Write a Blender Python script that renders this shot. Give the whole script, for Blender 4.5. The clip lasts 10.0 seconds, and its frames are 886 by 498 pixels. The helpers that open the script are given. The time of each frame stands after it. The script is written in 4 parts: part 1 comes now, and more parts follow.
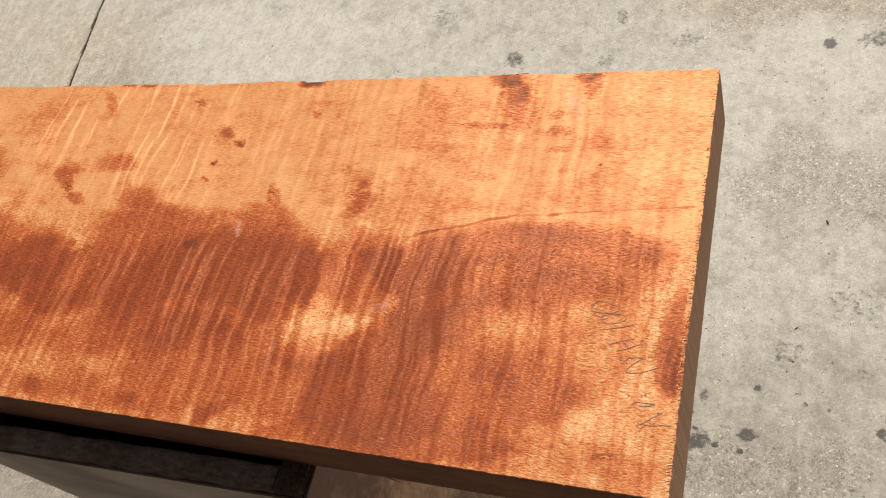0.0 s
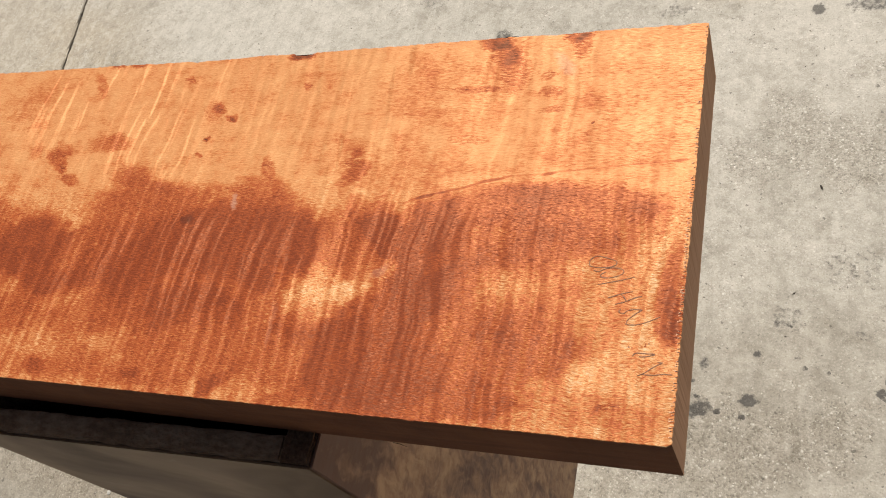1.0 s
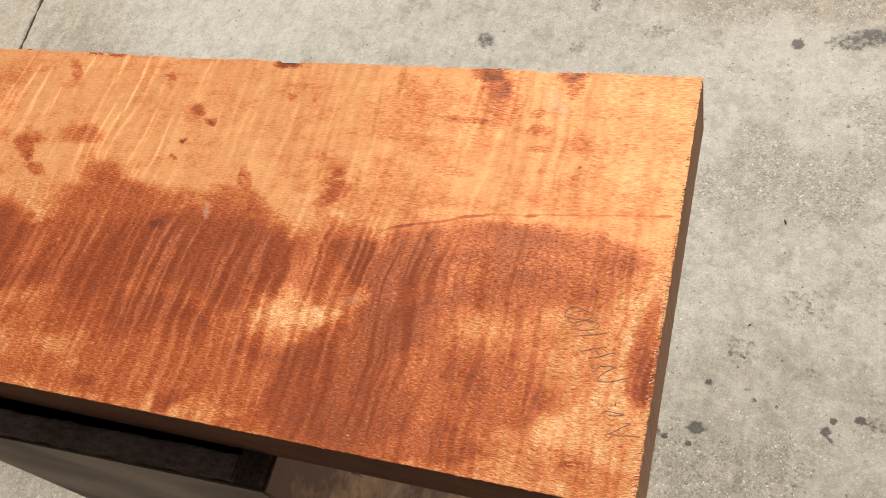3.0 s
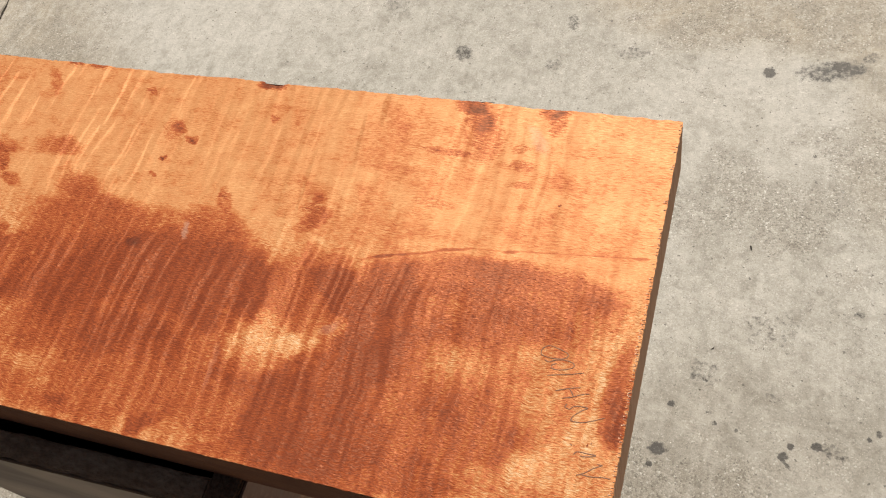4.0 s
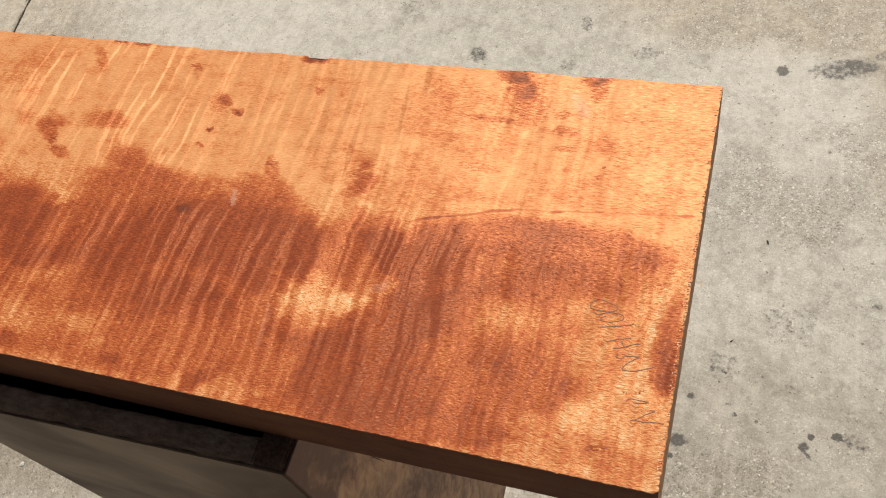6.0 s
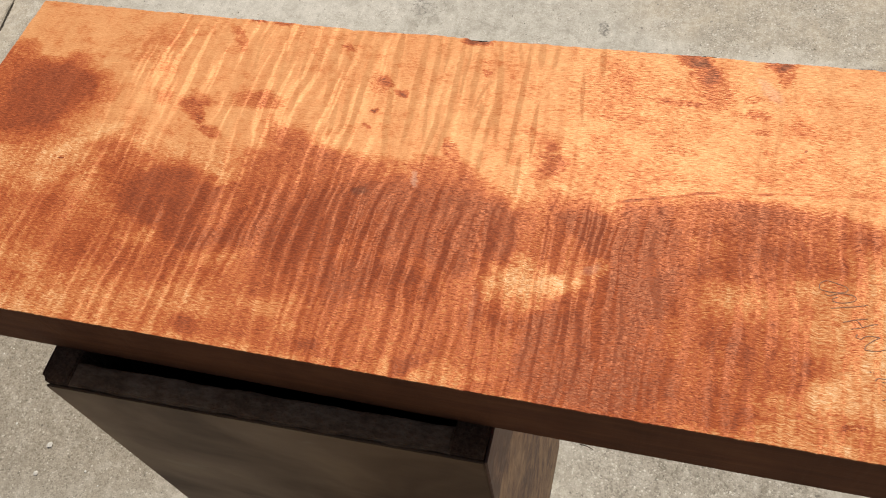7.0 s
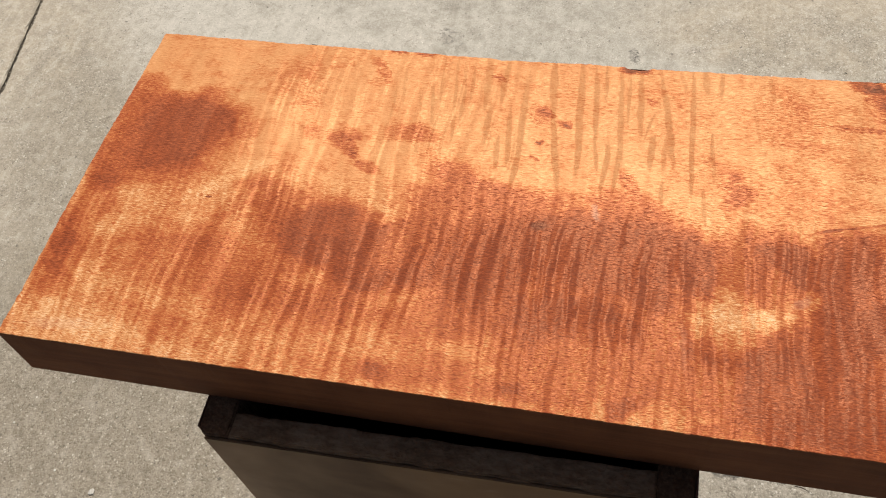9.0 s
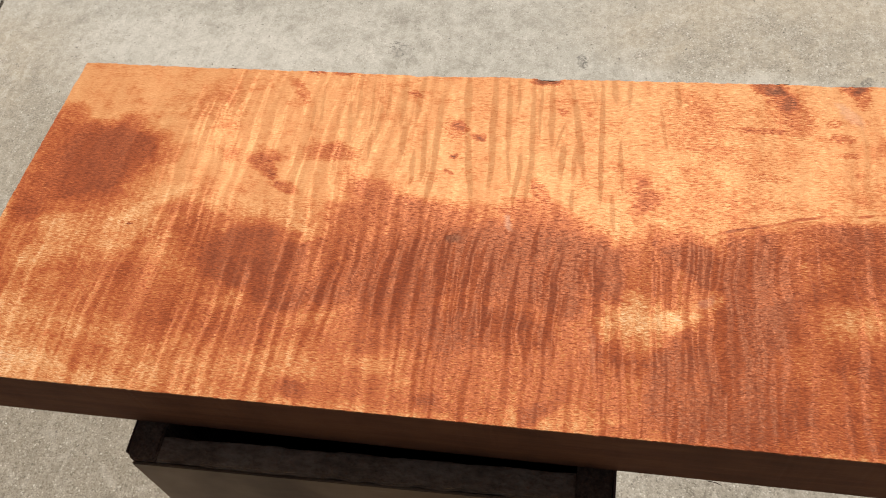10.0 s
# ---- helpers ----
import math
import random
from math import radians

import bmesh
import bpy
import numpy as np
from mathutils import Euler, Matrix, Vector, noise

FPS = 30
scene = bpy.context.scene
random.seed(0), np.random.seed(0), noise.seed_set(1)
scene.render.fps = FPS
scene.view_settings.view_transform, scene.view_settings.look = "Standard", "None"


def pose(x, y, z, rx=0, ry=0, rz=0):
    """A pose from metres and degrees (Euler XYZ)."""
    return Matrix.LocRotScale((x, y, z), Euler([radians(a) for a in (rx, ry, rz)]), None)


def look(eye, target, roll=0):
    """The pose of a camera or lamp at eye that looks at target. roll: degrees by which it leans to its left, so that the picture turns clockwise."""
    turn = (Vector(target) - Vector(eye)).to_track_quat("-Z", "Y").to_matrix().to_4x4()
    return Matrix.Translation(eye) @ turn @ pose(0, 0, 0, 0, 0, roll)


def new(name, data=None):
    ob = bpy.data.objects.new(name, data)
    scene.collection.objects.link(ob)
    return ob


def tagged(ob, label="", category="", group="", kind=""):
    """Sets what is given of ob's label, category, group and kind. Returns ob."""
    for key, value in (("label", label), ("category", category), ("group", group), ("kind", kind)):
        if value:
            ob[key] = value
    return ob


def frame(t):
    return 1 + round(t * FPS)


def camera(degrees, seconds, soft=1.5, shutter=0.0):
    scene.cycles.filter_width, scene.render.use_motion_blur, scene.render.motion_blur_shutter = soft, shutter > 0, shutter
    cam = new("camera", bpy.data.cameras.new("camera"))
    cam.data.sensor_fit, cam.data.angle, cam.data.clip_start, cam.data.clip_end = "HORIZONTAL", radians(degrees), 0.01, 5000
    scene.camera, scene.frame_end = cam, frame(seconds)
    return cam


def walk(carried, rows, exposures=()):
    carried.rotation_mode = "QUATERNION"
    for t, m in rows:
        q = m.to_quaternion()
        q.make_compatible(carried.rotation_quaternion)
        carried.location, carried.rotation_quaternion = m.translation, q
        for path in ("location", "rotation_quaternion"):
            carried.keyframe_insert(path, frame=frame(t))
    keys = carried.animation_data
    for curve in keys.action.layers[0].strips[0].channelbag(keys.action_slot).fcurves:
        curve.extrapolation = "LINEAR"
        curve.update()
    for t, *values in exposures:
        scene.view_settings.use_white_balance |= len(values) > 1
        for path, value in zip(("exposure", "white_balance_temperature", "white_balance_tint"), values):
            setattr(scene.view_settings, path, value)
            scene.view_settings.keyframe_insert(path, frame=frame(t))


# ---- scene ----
cam = camera(53.9, 10.0, soft=1.1)
PATH = [
    (0, (0.446, -0.276, 1.47), (-0.331, 0.615, -0.144), -32.1),
    (0.5, (0.453, -0.286, 1.469), (-0.319, 0.597, -0.151), -33.4),
    (1, (0.447, -0.292, 1.463), (-0.321, 0.577, -0.166), -34.5),
    (1.3, (0.450, -0.288, 1.461), (-0.307, 0.581, -0.174), -34.2),
    (1.5, (0.453, -0.286, 1.454), (-0.29, 0.585, -0.186), -33.8),
    (2, (0.442, -0.272, 1.451), (-0.275, 0.595, -0.203), -32.3),
    (2.5, (0.431, -0.258, 1.452), (-0.268, 0.601, -0.214), -30.0),
    (2.7, (0.431, -0.262, 1.461), (-0.261, 0.596, -0.206), -28.8),
    (3.8, (0.421, -0.255, 1.492), (-0.191, 0.621, -0.197), -22.1),
    (4, (0.42, -0.248, 1.493), (-0.183, 0.636, -0.196), -21.4),
    (4.5, (0.421, -0.24, 1.498), (-0.184, 0.663, -0.18), -20.9),
    (5, (0.416, -0.257, 1.498), (-0.203, 0.656, -0.171), -21.1),
    (5.2, (0.418, -0.262, 1.500), (-0.204, 0.656, -0.164), -21.3),
    (6.3, (0.37, -0.308, 1.489), (-0.229, 0.607, -0.186), -20.6),
    (6.5, (0.341, -0.315, 1.493), (-0.228, 0.605, -0.189), -19.1),
    (6.8, (0.28, -0.337, 1.491), (-0.239, 0.614, -0.19), -16.2),
    (7, (0.217, -0.354, 1.499), (-0.259, 0.62, -0.182), -14.4),
    (7.2, (0.166, -0.362, 1.506), (-0.274, 0.62, -0.18), -13.5),
    (7.5, (0.116, -0.374, 1.491), (-0.299, 0.626, -0.191), -13.3),
    (8, (0.055, -0.371, 1.5), (-0.326, 0.669, -0.165), -11.1),
    (8.5, (0.041, -0.371, 1.499), (-0.336, 0.683, -0.158), -9.9),
    (9, (0.059, -0.369, 1.501), (-0.354, 0.672, -0.156), -11.9),
    (9.5, (0.08, -0.364, 1.508), (-0.331, 0.684, -0.145), -12.5),
    (10, (0.105, -0.364, 1.507), (-0.26, 0.704, -0.144), -12.2),
]
walk(cam, [(t, look(eye, target, roll)) for t, eye, target, roll in PATH],
     exposures=[(0.0, 0.0), (2.7, 0.0), (4.0, -0.04), (6.5, -0.05), (8.0, -0.07), (10.0, -0.07)])

# ---- world and sun ----
SUN_UP, SUN_ROUND = 58.0, 3.0      # elevation; degrees from +y towards -x when negative
world = bpy.data.worlds.new("sky")
scene.world = world
world.use_nodes = True
wn = world.node_tree.nodes
sky = wn.new("ShaderNodeTexSky")
sky.sky_type, sky.sun_disc = "NISHITA", False
sky.air_density, sky.dust_density, sky.ozone_density = 0.9, 4.0, 1.0
sky.sun_elevation, sky.sun_rotation = radians(SUN_UP), radians(SUN_ROUND)
world.node_tree.links.new(sky.outputs[0], wn["Background"].inputs["Color"])
wn["Background"].inputs["Strength"].default_value = 0.055
sun = new("sun", bpy.data.lights.new("sun", "SUN"))
sun.data.energy, sun.data.angle, sun.data.color = 4.7, radians(0.53), (1.0, 0.93, 0.83)
a, e = radians(SUN_ROUND), radians(SUN_UP)
to_sun = Vector((math.sin(a) * math.cos(e), math.cos(a) * math.cos(e), math.sin(e)))
sun.matrix_world = look(to_sun * 20, (0, 0, 0))


# ---- node helpers ----
class Shade:
    """A node material under construction."""

    def __init__(self, name, roughness=0.6, specular=0.4):
        self.mat = bpy.data.materials.new(name)
        self.mat.use_nodes = True
        self.tree = self.mat.node_tree
        self.bsdf = self.tree.nodes["Principled BSDF"]
        self.bsdf.inputs["Roughness"].default_value = roughness
        self.bsdf.inputs["Specular IOR Level"].default_value = specular

    def node(self, kind, **settings):
        n = self.tree.nodes.new(kind)
        for key, value in settings.items():
            setattr(n, key, value)
        return n

    def put(self, socket, value):
        if isinstance(value, bpy.types.NodeSocket):
            self.tree.links.new(value, socket)
        else:
            socket.default_value = value

    def coords(self, scale=(1, 1, 1), rot=0.0, source=None, base="Object"):
        if source is None:
            source = self.node("ShaderNodeTexCoord").outputs[base]
        m = self.node("ShaderNodeMapping")
        self.put(m.inputs["Vector"], source)
        m.inputs["Scale"].default_value = scale
        m.inputs["Rotation"].default_value = (0, 0, radians(rot))
        return m.outputs[0]

    def noise(self, vec, scale=1.0, detail=3.0, rough=0.55, distort=0.0, colour=False):
        n = self.node("ShaderNodeTexNoise")
        self.put(n.inputs["Vector"], vec)
        for key, value in (("Scale", scale), ("Detail", detail), ("Roughness", rough), ("Distortion", distort)):
            n.inputs[key].default_value = value
        return n.outputs["Color" if colour else 0]

    def voronoi(self, vec, scale, out="Distance", feature="F1"):
        n = self.node("ShaderNodeTexVoronoi", feature=feature)
        self.put(n.inputs["Vector"], vec)
        n.inputs["Scale"].default_value = scale
        return n.outputs[out]

    def math(self, op, a, b=0.0, c=0.0, clamp=False):
        n = self.node("ShaderNodeMath", operation=op, use_clamp=clamp)
        for i, v in enumerate((a, b, c)):
            self.put(n.inputs[i], v)
        return n.outputs[0]

    def span(self, value, lo, hi, to_lo=0.0, to_hi=1.0):
        n = self.node("ShaderNodeMapRange", clamp=True)
        for i, v in enumerate((value, lo, hi, to_lo, to_hi)):
            self.put(n.inputs[i], v)
        return n.outputs[0]

    def ramp(self, fac, *stops, smooth=False):
        n = self.node("ShaderNodeValToRGB")
        r = n.color_ramp
        r.interpolation = "EASE" if smooth else "LINEAR"
        while len(r.elements) < len(stops):
            r.elements.new(0.5)
        for el, (p, col) in zip(r.elements, stops):
            el.position, el.color = p, (*col, 1)
        self.put(n.inputs[0], fac)
        return n.outputs[0]

    def mix(self, fac, a, b, blend="MIX"):
        n = self.node("ShaderNodeMix", data_type="RGBA", blend_type=blend)
        self.put(n.inputs[0], fac)
        for i, v in ((6, a), (7, b)):
            self.put(n.inputs[i], v if isinstance(v, bpy.types.NodeSocket) else (*v, 1))
        return n.outputs[2]

    def wobble(self, vec, scale, amount, detail=2.0):
        """The coordinates, pushed about by a noise of that scale, in metres."""
        c = self.noise(vec, scale, detail, colour=True)
        s = self.node("ShaderNodeVectorMath", operation="MULTIPLY_ADD")
        self.put(s.inputs[0], c)
        s.inputs[1].default_value = (2 * amount, 2 * amount, 0)
        s.inputs[2].default_value = (-amount, -amount, 0)
        t = self.node("ShaderNodeVectorMath", operation="ADD")
        self.put(t.inputs[0], s.outputs[0])
        self.put(t.inputs[1], vec)
        return t.outputs[0]

    def field(self, vec):
        """Returns a function that adds a soft oval patch (middle, half axes, turn, strength), and a list that holds the sum."""
        total = [None]

        def patch(x, y, long, short, turn, strength):
            m = self.node("ShaderNodeMapping", vector_type="TEXTURE")
            self.put(m.inputs["Vector"], vec)
            m.inputs["Location"].default_value = (x, y, 0)
            m.inputs["Rotation"].default_value = (0, 0, radians(turn))
            m.inputs["Scale"].default_value = (long * 1.25, short * 1.25, 1000)
            g = self.node("ShaderNodeTexGradient", gradient_type="SPHERICAL")
            self.put(g.inputs[0], m.outputs[0])
            soft = self.math("SMOOTH_MIN", self.math("MULTIPLY", g.outputs["Fac"], 2.2), 1.0, 0.3)
            total[0] = self.math("MULTIPLY_ADD", soft, strength, 0.0 if total[0] is None else total[0])

        return patch, total

    def finish(self, colour=None, rough=None, bump=None, distance=0.001, strength=1.0):
        if colour is not None:
            self.put(self.bsdf.inputs["Base Color"], colour if isinstance(colour, bpy.types.NodeSocket) else (*colour, 1))
        if rough is not None:
            self.put(self.bsdf.inputs["Roughness"], rough)
        if bump is not None:
            b = self.node("ShaderNodeBump")
            b.inputs["Distance"].default_value, b.inputs["Strength"].default_value = distance, strength
            self.put(b.inputs["Height"], bump)
            self.put(self.bsdf.inputs["Normal"], b.outputs[0])
        return self.mat


def part(name, bm, material, parent=None, label=""):
    me = bpy.data.meshes.new(name)
    bmesh.ops.recalc_face_normals(bm, faces=bm.faces)
    bm.to_mesh(me)
    bm.free()
    if material:
        me.materials.append(material)
    ob = new(name, me)
    ob.parent = parent
    if label:
        tagged(ob, label)
    return ob


def thing(name, at, label, category, group="", kind=""):
    ob = new(name)
    ob.location = at
    return tagged(ob, label, category, group, kind)


# ---- materials ----
def wood_top():
    """Curly figured slab face: pale orange sapwood, red-brown clouds, fibres that dip and rise in curls, pinholes and a check line."""
    s = Shade("figured_wood", 0.5, 0.06)
    flat = s.coords((1, 1, 0))
    cloud = s.wobble(s.wobble(s.wobble(flat, 24, 0.007, 3), 90, 0.004, 4), 300, 0.0022, 3)
    crisp = s.wobble(s.wobble(flat, 60, 0.004, 3), 240, 0.0026, 4)
    dark, darks = s.field(cloud)
    red, reds = s.field(s.wobble(s.wobble(flat, 22, 0.018, 4), 120, 0.005, 3))
    light, lights = s.field(cloud)
    spot, spots = s.field(crisp)
    check, checks = s.field(s.wobble(flat, 120, 0.0010, 3))
    band, bands = s.field(s.wobble(s.wobble(flat, 30, 0.0022, 2), 150, 0.0009, 3))
    dark(-0.316, 0.070, 0.0345, 0.0193, 21, 0.34)
    dark(-0.294, 0.045, 0.0387, 0.0223, 23, 0.40)
    dark(-0.286, 0.002, 0.0240, 0.0121, 19, 0.29)
    dark(-0.352, 0.062, 0.0228, 0.0048, -76, 0.29)
    dark(-0.355, 0.095, 0.0162, 0.0087, -4, 0.46)
    dark(-0.221, 0.008, 0.0259, 0.0118, 20, 0.29)
    dark(-0.194, -0.016, 0.0508, 0.0206, 4, 0.46)
    dark(-0.166, -0.035, 0.0419, 0.0214, 6, 0.57)
    dark(-0.144, -0.055, 0.0311, 0.0147, -0, 0.52)
    dark(-0.114, -0.063, 0.0271, 0.0141, 18, 0.46)
    dark(-0.113, -0.076, 0.0396, 0.0120, 9, 0.29)
    dark(-0.194, -0.046, 0.0300, 0.0115, -41, 0.29)
    dark(-0.114, -0.037, 0.0292, 0.0104, -48, 0.40)
    dark(-0.101, -0.027, 0.0232, 0.0137, 33, 0.34)
    dark(-0.079, 0.029, 0.0222, 0.0109, -6, 0.69)
    dark(-0.079, 0.009, 0.0416, 0.0153, 18, 0.46)
    dark(-0.052, -0.001, 0.0503, 0.0204, 12, 0.63)
    dark(-0.046, -0.023, 0.0602, 0.0197, 13, 0.63)
    dark(-0.024, -0.042, 0.0503, 0.0217, 16, 0.63)
    dark(0.020, 0.006, 0.0384, 0.0150, -5, 0.63)
    dark(0.045, -0.013, 0.0557, 0.0217, 12, 0.69)
    dark(0.066, -0.035, 0.0522, 0.0207, 13, 0.57)
    dark(0.053, 0.017, 0.0304, 0.0108, -10, 0.57)
    dark(0.053, 0.035, 0.0121, 0.0041, -55, 0.57)
    dark(0.099, -0.033, 0.0268, 0.0099, -57, 0.57)
    dark(0.081, -0.057, 0.0311, 0.0123, 3, 0.46)
    dark(-0.009, -0.069, 0.0637, 0.0203, 9, 0.34)
    dark(0.031, -0.086, 0.0474, 0.0170, 9, 0.32)
    dark(-0.006, -0.012, 0.0090, 0.0049, 5, 1.15)
    dark(-0.041, 0.016, 0.0200, 0.0095, -15, 0.34)
    dark(-0.171, 0.047, 0.0172, 0.0064, -38, 0.86)
    dark(-0.145, 0.025, 0.0101, 0.0066, -6, 0.80)
    dark(-0.170, 0.058, 0.0140, 0.0059, -32, 0.40)
    dark(-0.116, 0.064, 0.0232, 0.0088, 0, 0.52)
    dark(-0.201, 0.055, 0.0096, 0.0081, 22, 0.34)
    dark(-0.159, 0.131, 0.0161, 0.0053, -57, 0.57)
    dark(0.132, 0.030, 0.0146, 0.0082, 34, 0.75)
    dark(0.131, 0.047, 0.0062, 0.0043, 24, 0.40)
    dark(0.145, -0.000, 0.0170, 0.0085, -52, 0.52)
    dark(0.175, -0.026, 0.0214, 0.0105, -33, 0.57)
    dark(0.159, -0.020, 0.0125, 0.0070, -37, 0.40)
    dark(0.221, -0.064, 0.0218, 0.0090, 68, 0.34)
    dark(0.213, -0.071, 0.0338, 0.0135, 15, 0.34)
    dark(0.201, -0.060, 0.0196, 0.0103, 21, 0.34)
    dark(0.148, -0.119, 0.0233, 0.0080, 77, 0.52)
    dark(0.164, -0.097, 0.0139, 0.0062, 69, 0.29)
    dark(-0.004, -0.141, 0.0113, 0.0050, -2, 0.46)
    dark(-0.095, -0.144, 0.0101, 0.0062, -5, 0.57)
    dark(0.125, -0.149, 0.0173, 0.0058, 20, 0.34)
    dark(0.062, -0.145, 0.0123, 0.0067, 40, 0.34)
    dark(0.223, -0.020, 0.0285, 0.0134, 17, 0.29)
    dark(0.278, -0.001, 0.0346, 0.0121, 17, 0.34)
    dark(0.252, -0.047, 0.0289, 0.0142, 17, 0.23)
    dark(0.268, -0.097, 0.0239, 0.0107, -21, 0.14)
    dark(0.306, -0.100, 0.0145, 0.0095, -6, 0.14)
    dark(-0.330, 0.060, 0.0584, 0.0218, -7, 0.34)
    dark(-0.333, 0.023, 0.0559, 0.0220, 4, 0.34)
    dark(0.112, -0.033, 0.0296, 0.0084, -72, 0.40)
    dark(0.173, -0.020, 0.0270, 0.0102, -54, 0.46)
    dark(0.073, -0.141, 0.0184, 0.0053, 40, 0.40)
    dark(0.149, -0.104, 0.0222, 0.0073, 87, 0.34)
    dark(0.184, -0.109, 0.0245, 0.0070, 77, 0.40)
    dark(0.156, -0.136, 0.0205, 0.0090, -50, 0.40)
    dark(0.008, -0.092, 0.0144, 0.0044, 49, 0.29)
    dark(0.058, -0.040, 0.0153, 0.0061, 21, 0.23)
    dark(-0.217, -0.010, 0.0357, 0.0136, -11, 0.34)
    dark(0.202, -0.100, 0.0354, 0.0216, -21, 0.29)
    dark(-0.347, 0.075, 0.0385, 0.0157, -10, 0.57)
    dark(-0.330, 0.046, 0.0584, 0.0255, 14, 0.57)
    dark(-0.341, 0.004, 0.0507, 0.0214, 4, 0.57)
    dark(-0.371, 0.066, 0.0223, 0.0116, 81, 0.46)
    dark(-0.354, -0.006, 0.0201, 0.0151, 61, 0.34)
    dark(-0.365, -0.071, 0.0217, 0.0093, -81, 0.46)
    dark(-0.360, -0.096, 0.0174, 0.0053, -17, 0.46)
    dark(-0.353, 0.049, 0.0205, 0.0063, 86, 0.34)
    dark(-0.328, -0.099, 0.0136, 0.0075, 45, 0.17)
    dark(-0.009, -0.101, 0.0295, 0.0113, -4, 0.29)
    dark(0.098, -0.041, 0.0192, 0.0091, -15, 0.34)
    dark(0.191, -0.033, 0.0255, 0.0150, -31, 0.40)
    dark(0.147, -0.109, 0.0188, 0.0063, 72, 0.34)
    dark(0.027, -0.033, 0.0931, 0.0288, -1, 0.25)
    dark(0.018, -0.072, 0.0784, 0.0215, 0, 0.21)
    dark(-0.123, -0.055, 0.0543, 0.0241, 2, 0.29)
    dark(0.184, -0.120, 0.0450, 0.0153, -3, 0.23)
    dark(-0.100, -0.046, 0.0627, 0.0263, 13, 0.29)
    dark(-0.063, -0.011, 0.0446, 0.0192, 12, 0.23)
    dark(0.374, -0.064, 0.0341, 0.0081, -88, 0.63)
    dark(0.369, -0.077, 0.0176, 0.0062, -86, 0.46)
    dark(0.370, -0.073, 0.0055, 0.0025, 9, 0.46)
    dark(0.370, -0.082, 0.0063, 0.0024, 9, 0.46)
    dark(0.370, -0.058, 0.0051, 0.0020, 9, 0.46)
    dark(0.374, -0.033, 0.0139, 0.0037, -87, 0.40)
    dark(0.193, -0.139, 0.0423, 0.0111, 7, 0.52)
    dark(0.234, -0.122, 0.0166, 0.0074, 85, 0.34)
    dark(0.064, -0.148, 0.0100, 0.0063, 32, 0.23)
    dark(-0.075, -0.119, 0.0280, 0.0120, 12, 0.23)
    dark(-0.102, -0.141, 0.0118, 0.0071, 37, 0.46)
    dark(0.274, 0.011, 0.0312, 0.0084, -3, 0.29)
    dark(0.305, -0.012, 0.0111, 0.0063, -27, 0.34)
    dark(0.281, -0.023, 0.0213, 0.0093, 10, 0.29)
    dark(0.353, -0.001, 0.0150, 0.0066, -10, 0.34)
    dark(0.210, -0.059, 0.0293, 0.0131, -23, 0.23)
    dark(0.270, -0.089, 0.0170, 0.0077, -39, 0.23)
    dark(0.164, -0.056, 0.0249, 0.0107, 32, -0.57)
    dark(0.187, -0.026, 0.0146, 0.0098, 42, 0.57)
    dark(0.202, -0.065, 0.0258, 0.0110, -36, 0.34)
    dark(0.091, -0.078, 0.0263, 0.0106, -57, 0.46)
    dark(0.167, -0.111, 0.0591, 0.0240, -16, 0.14)
    dark(0.209, -0.010, 0.0364, 0.0192, -60, 0.40)
    dark(0.167, -0.016, 0.0308, 0.0122, -63, 0.34)
    dark(0.144, -0.091, 0.0453, 0.0176, -3, 0.29)
    dark(0.198, -0.084, 0.0387, 0.0161, -68, 0.29)
    dark(0.255, -0.085, 0.0312, 0.0031, -84, 0.30)
    dark(0.278, -0.092, 0.0213, 0.0021, -82, 0.25)
    dark(0.295, -0.087, 0.0165, 0.0015, -87, 0.25)
    dark(0.316, -0.094, 0.0165, 0.0018, -85, 0.25)
    dark(0.312, -0.123, 0.0232, 0.0016, 89, 0.25)
    dark(0.292, -0.116, 0.0205, 0.0023, 90, 0.30)
    dark(0.277, -0.130, 0.0208, 0.0025, 83, 0.30)
    dark(0.261, -0.133, 0.0191, 0.0026, -90, 0.30)
    dark(0.351, -0.125, 0.0200, 0.0013, -88, 0.25)
    dark(0.336, -0.127, 0.0163, 0.0012, -90, 0.20)
    dark(0.360, -0.127, 0.0195, 0.0011, -86, 0.20)
    dark(0.368, -0.125, 0.0209, 0.0011, -88, 0.20)
    dark(0.309, -0.013, 0.0191, 0.0019, -79, 0.25)
    dark(0.323, -0.017, 0.0188, 0.0013, -85, 0.20)
    dark(0.336, -0.015, 0.0200, 0.0025, -89, 0.28)
    dark(0.286, -0.011, 0.0271, 0.0025, -85, 0.25)
    dark(0.263, -0.023, 0.0195, 0.0020, -77, 0.20)
    dark(0.365, -0.014, 0.0188, 0.0019, 74, 0.25)
    dark(0.247, -0.051, 0.0246, 0.0028, 90, 0.25)
    red(-0.273, -0.038, 0.0630, 0.0289, -7, 0.34)
    red(-0.195, -0.083, 0.0624, 0.0202, -5, 0.42)
    red(-0.189, -0.120, 0.1073, 0.0347, -4, 0.27)
    red(-0.246, -0.073, 0.0665, 0.0279, -4, 0.41)
    red(-0.023, -0.140, 0.0938, 0.0119, -2, 0.20)
    red(0.015, -0.112, 0.1043, 0.0338, 6, 0.41)
    red(0.209, -0.103, 0.1192, 0.0339, 8, 0.85)
    red(0.257, -0.024, 0.0979, 0.0304, 7, 0.85)
    red(0.255, 0.003, 0.0557, 0.0107, 13, 0.59)
    red(0.218, -0.141, 0.0713, 0.0161, 3, 0.85)
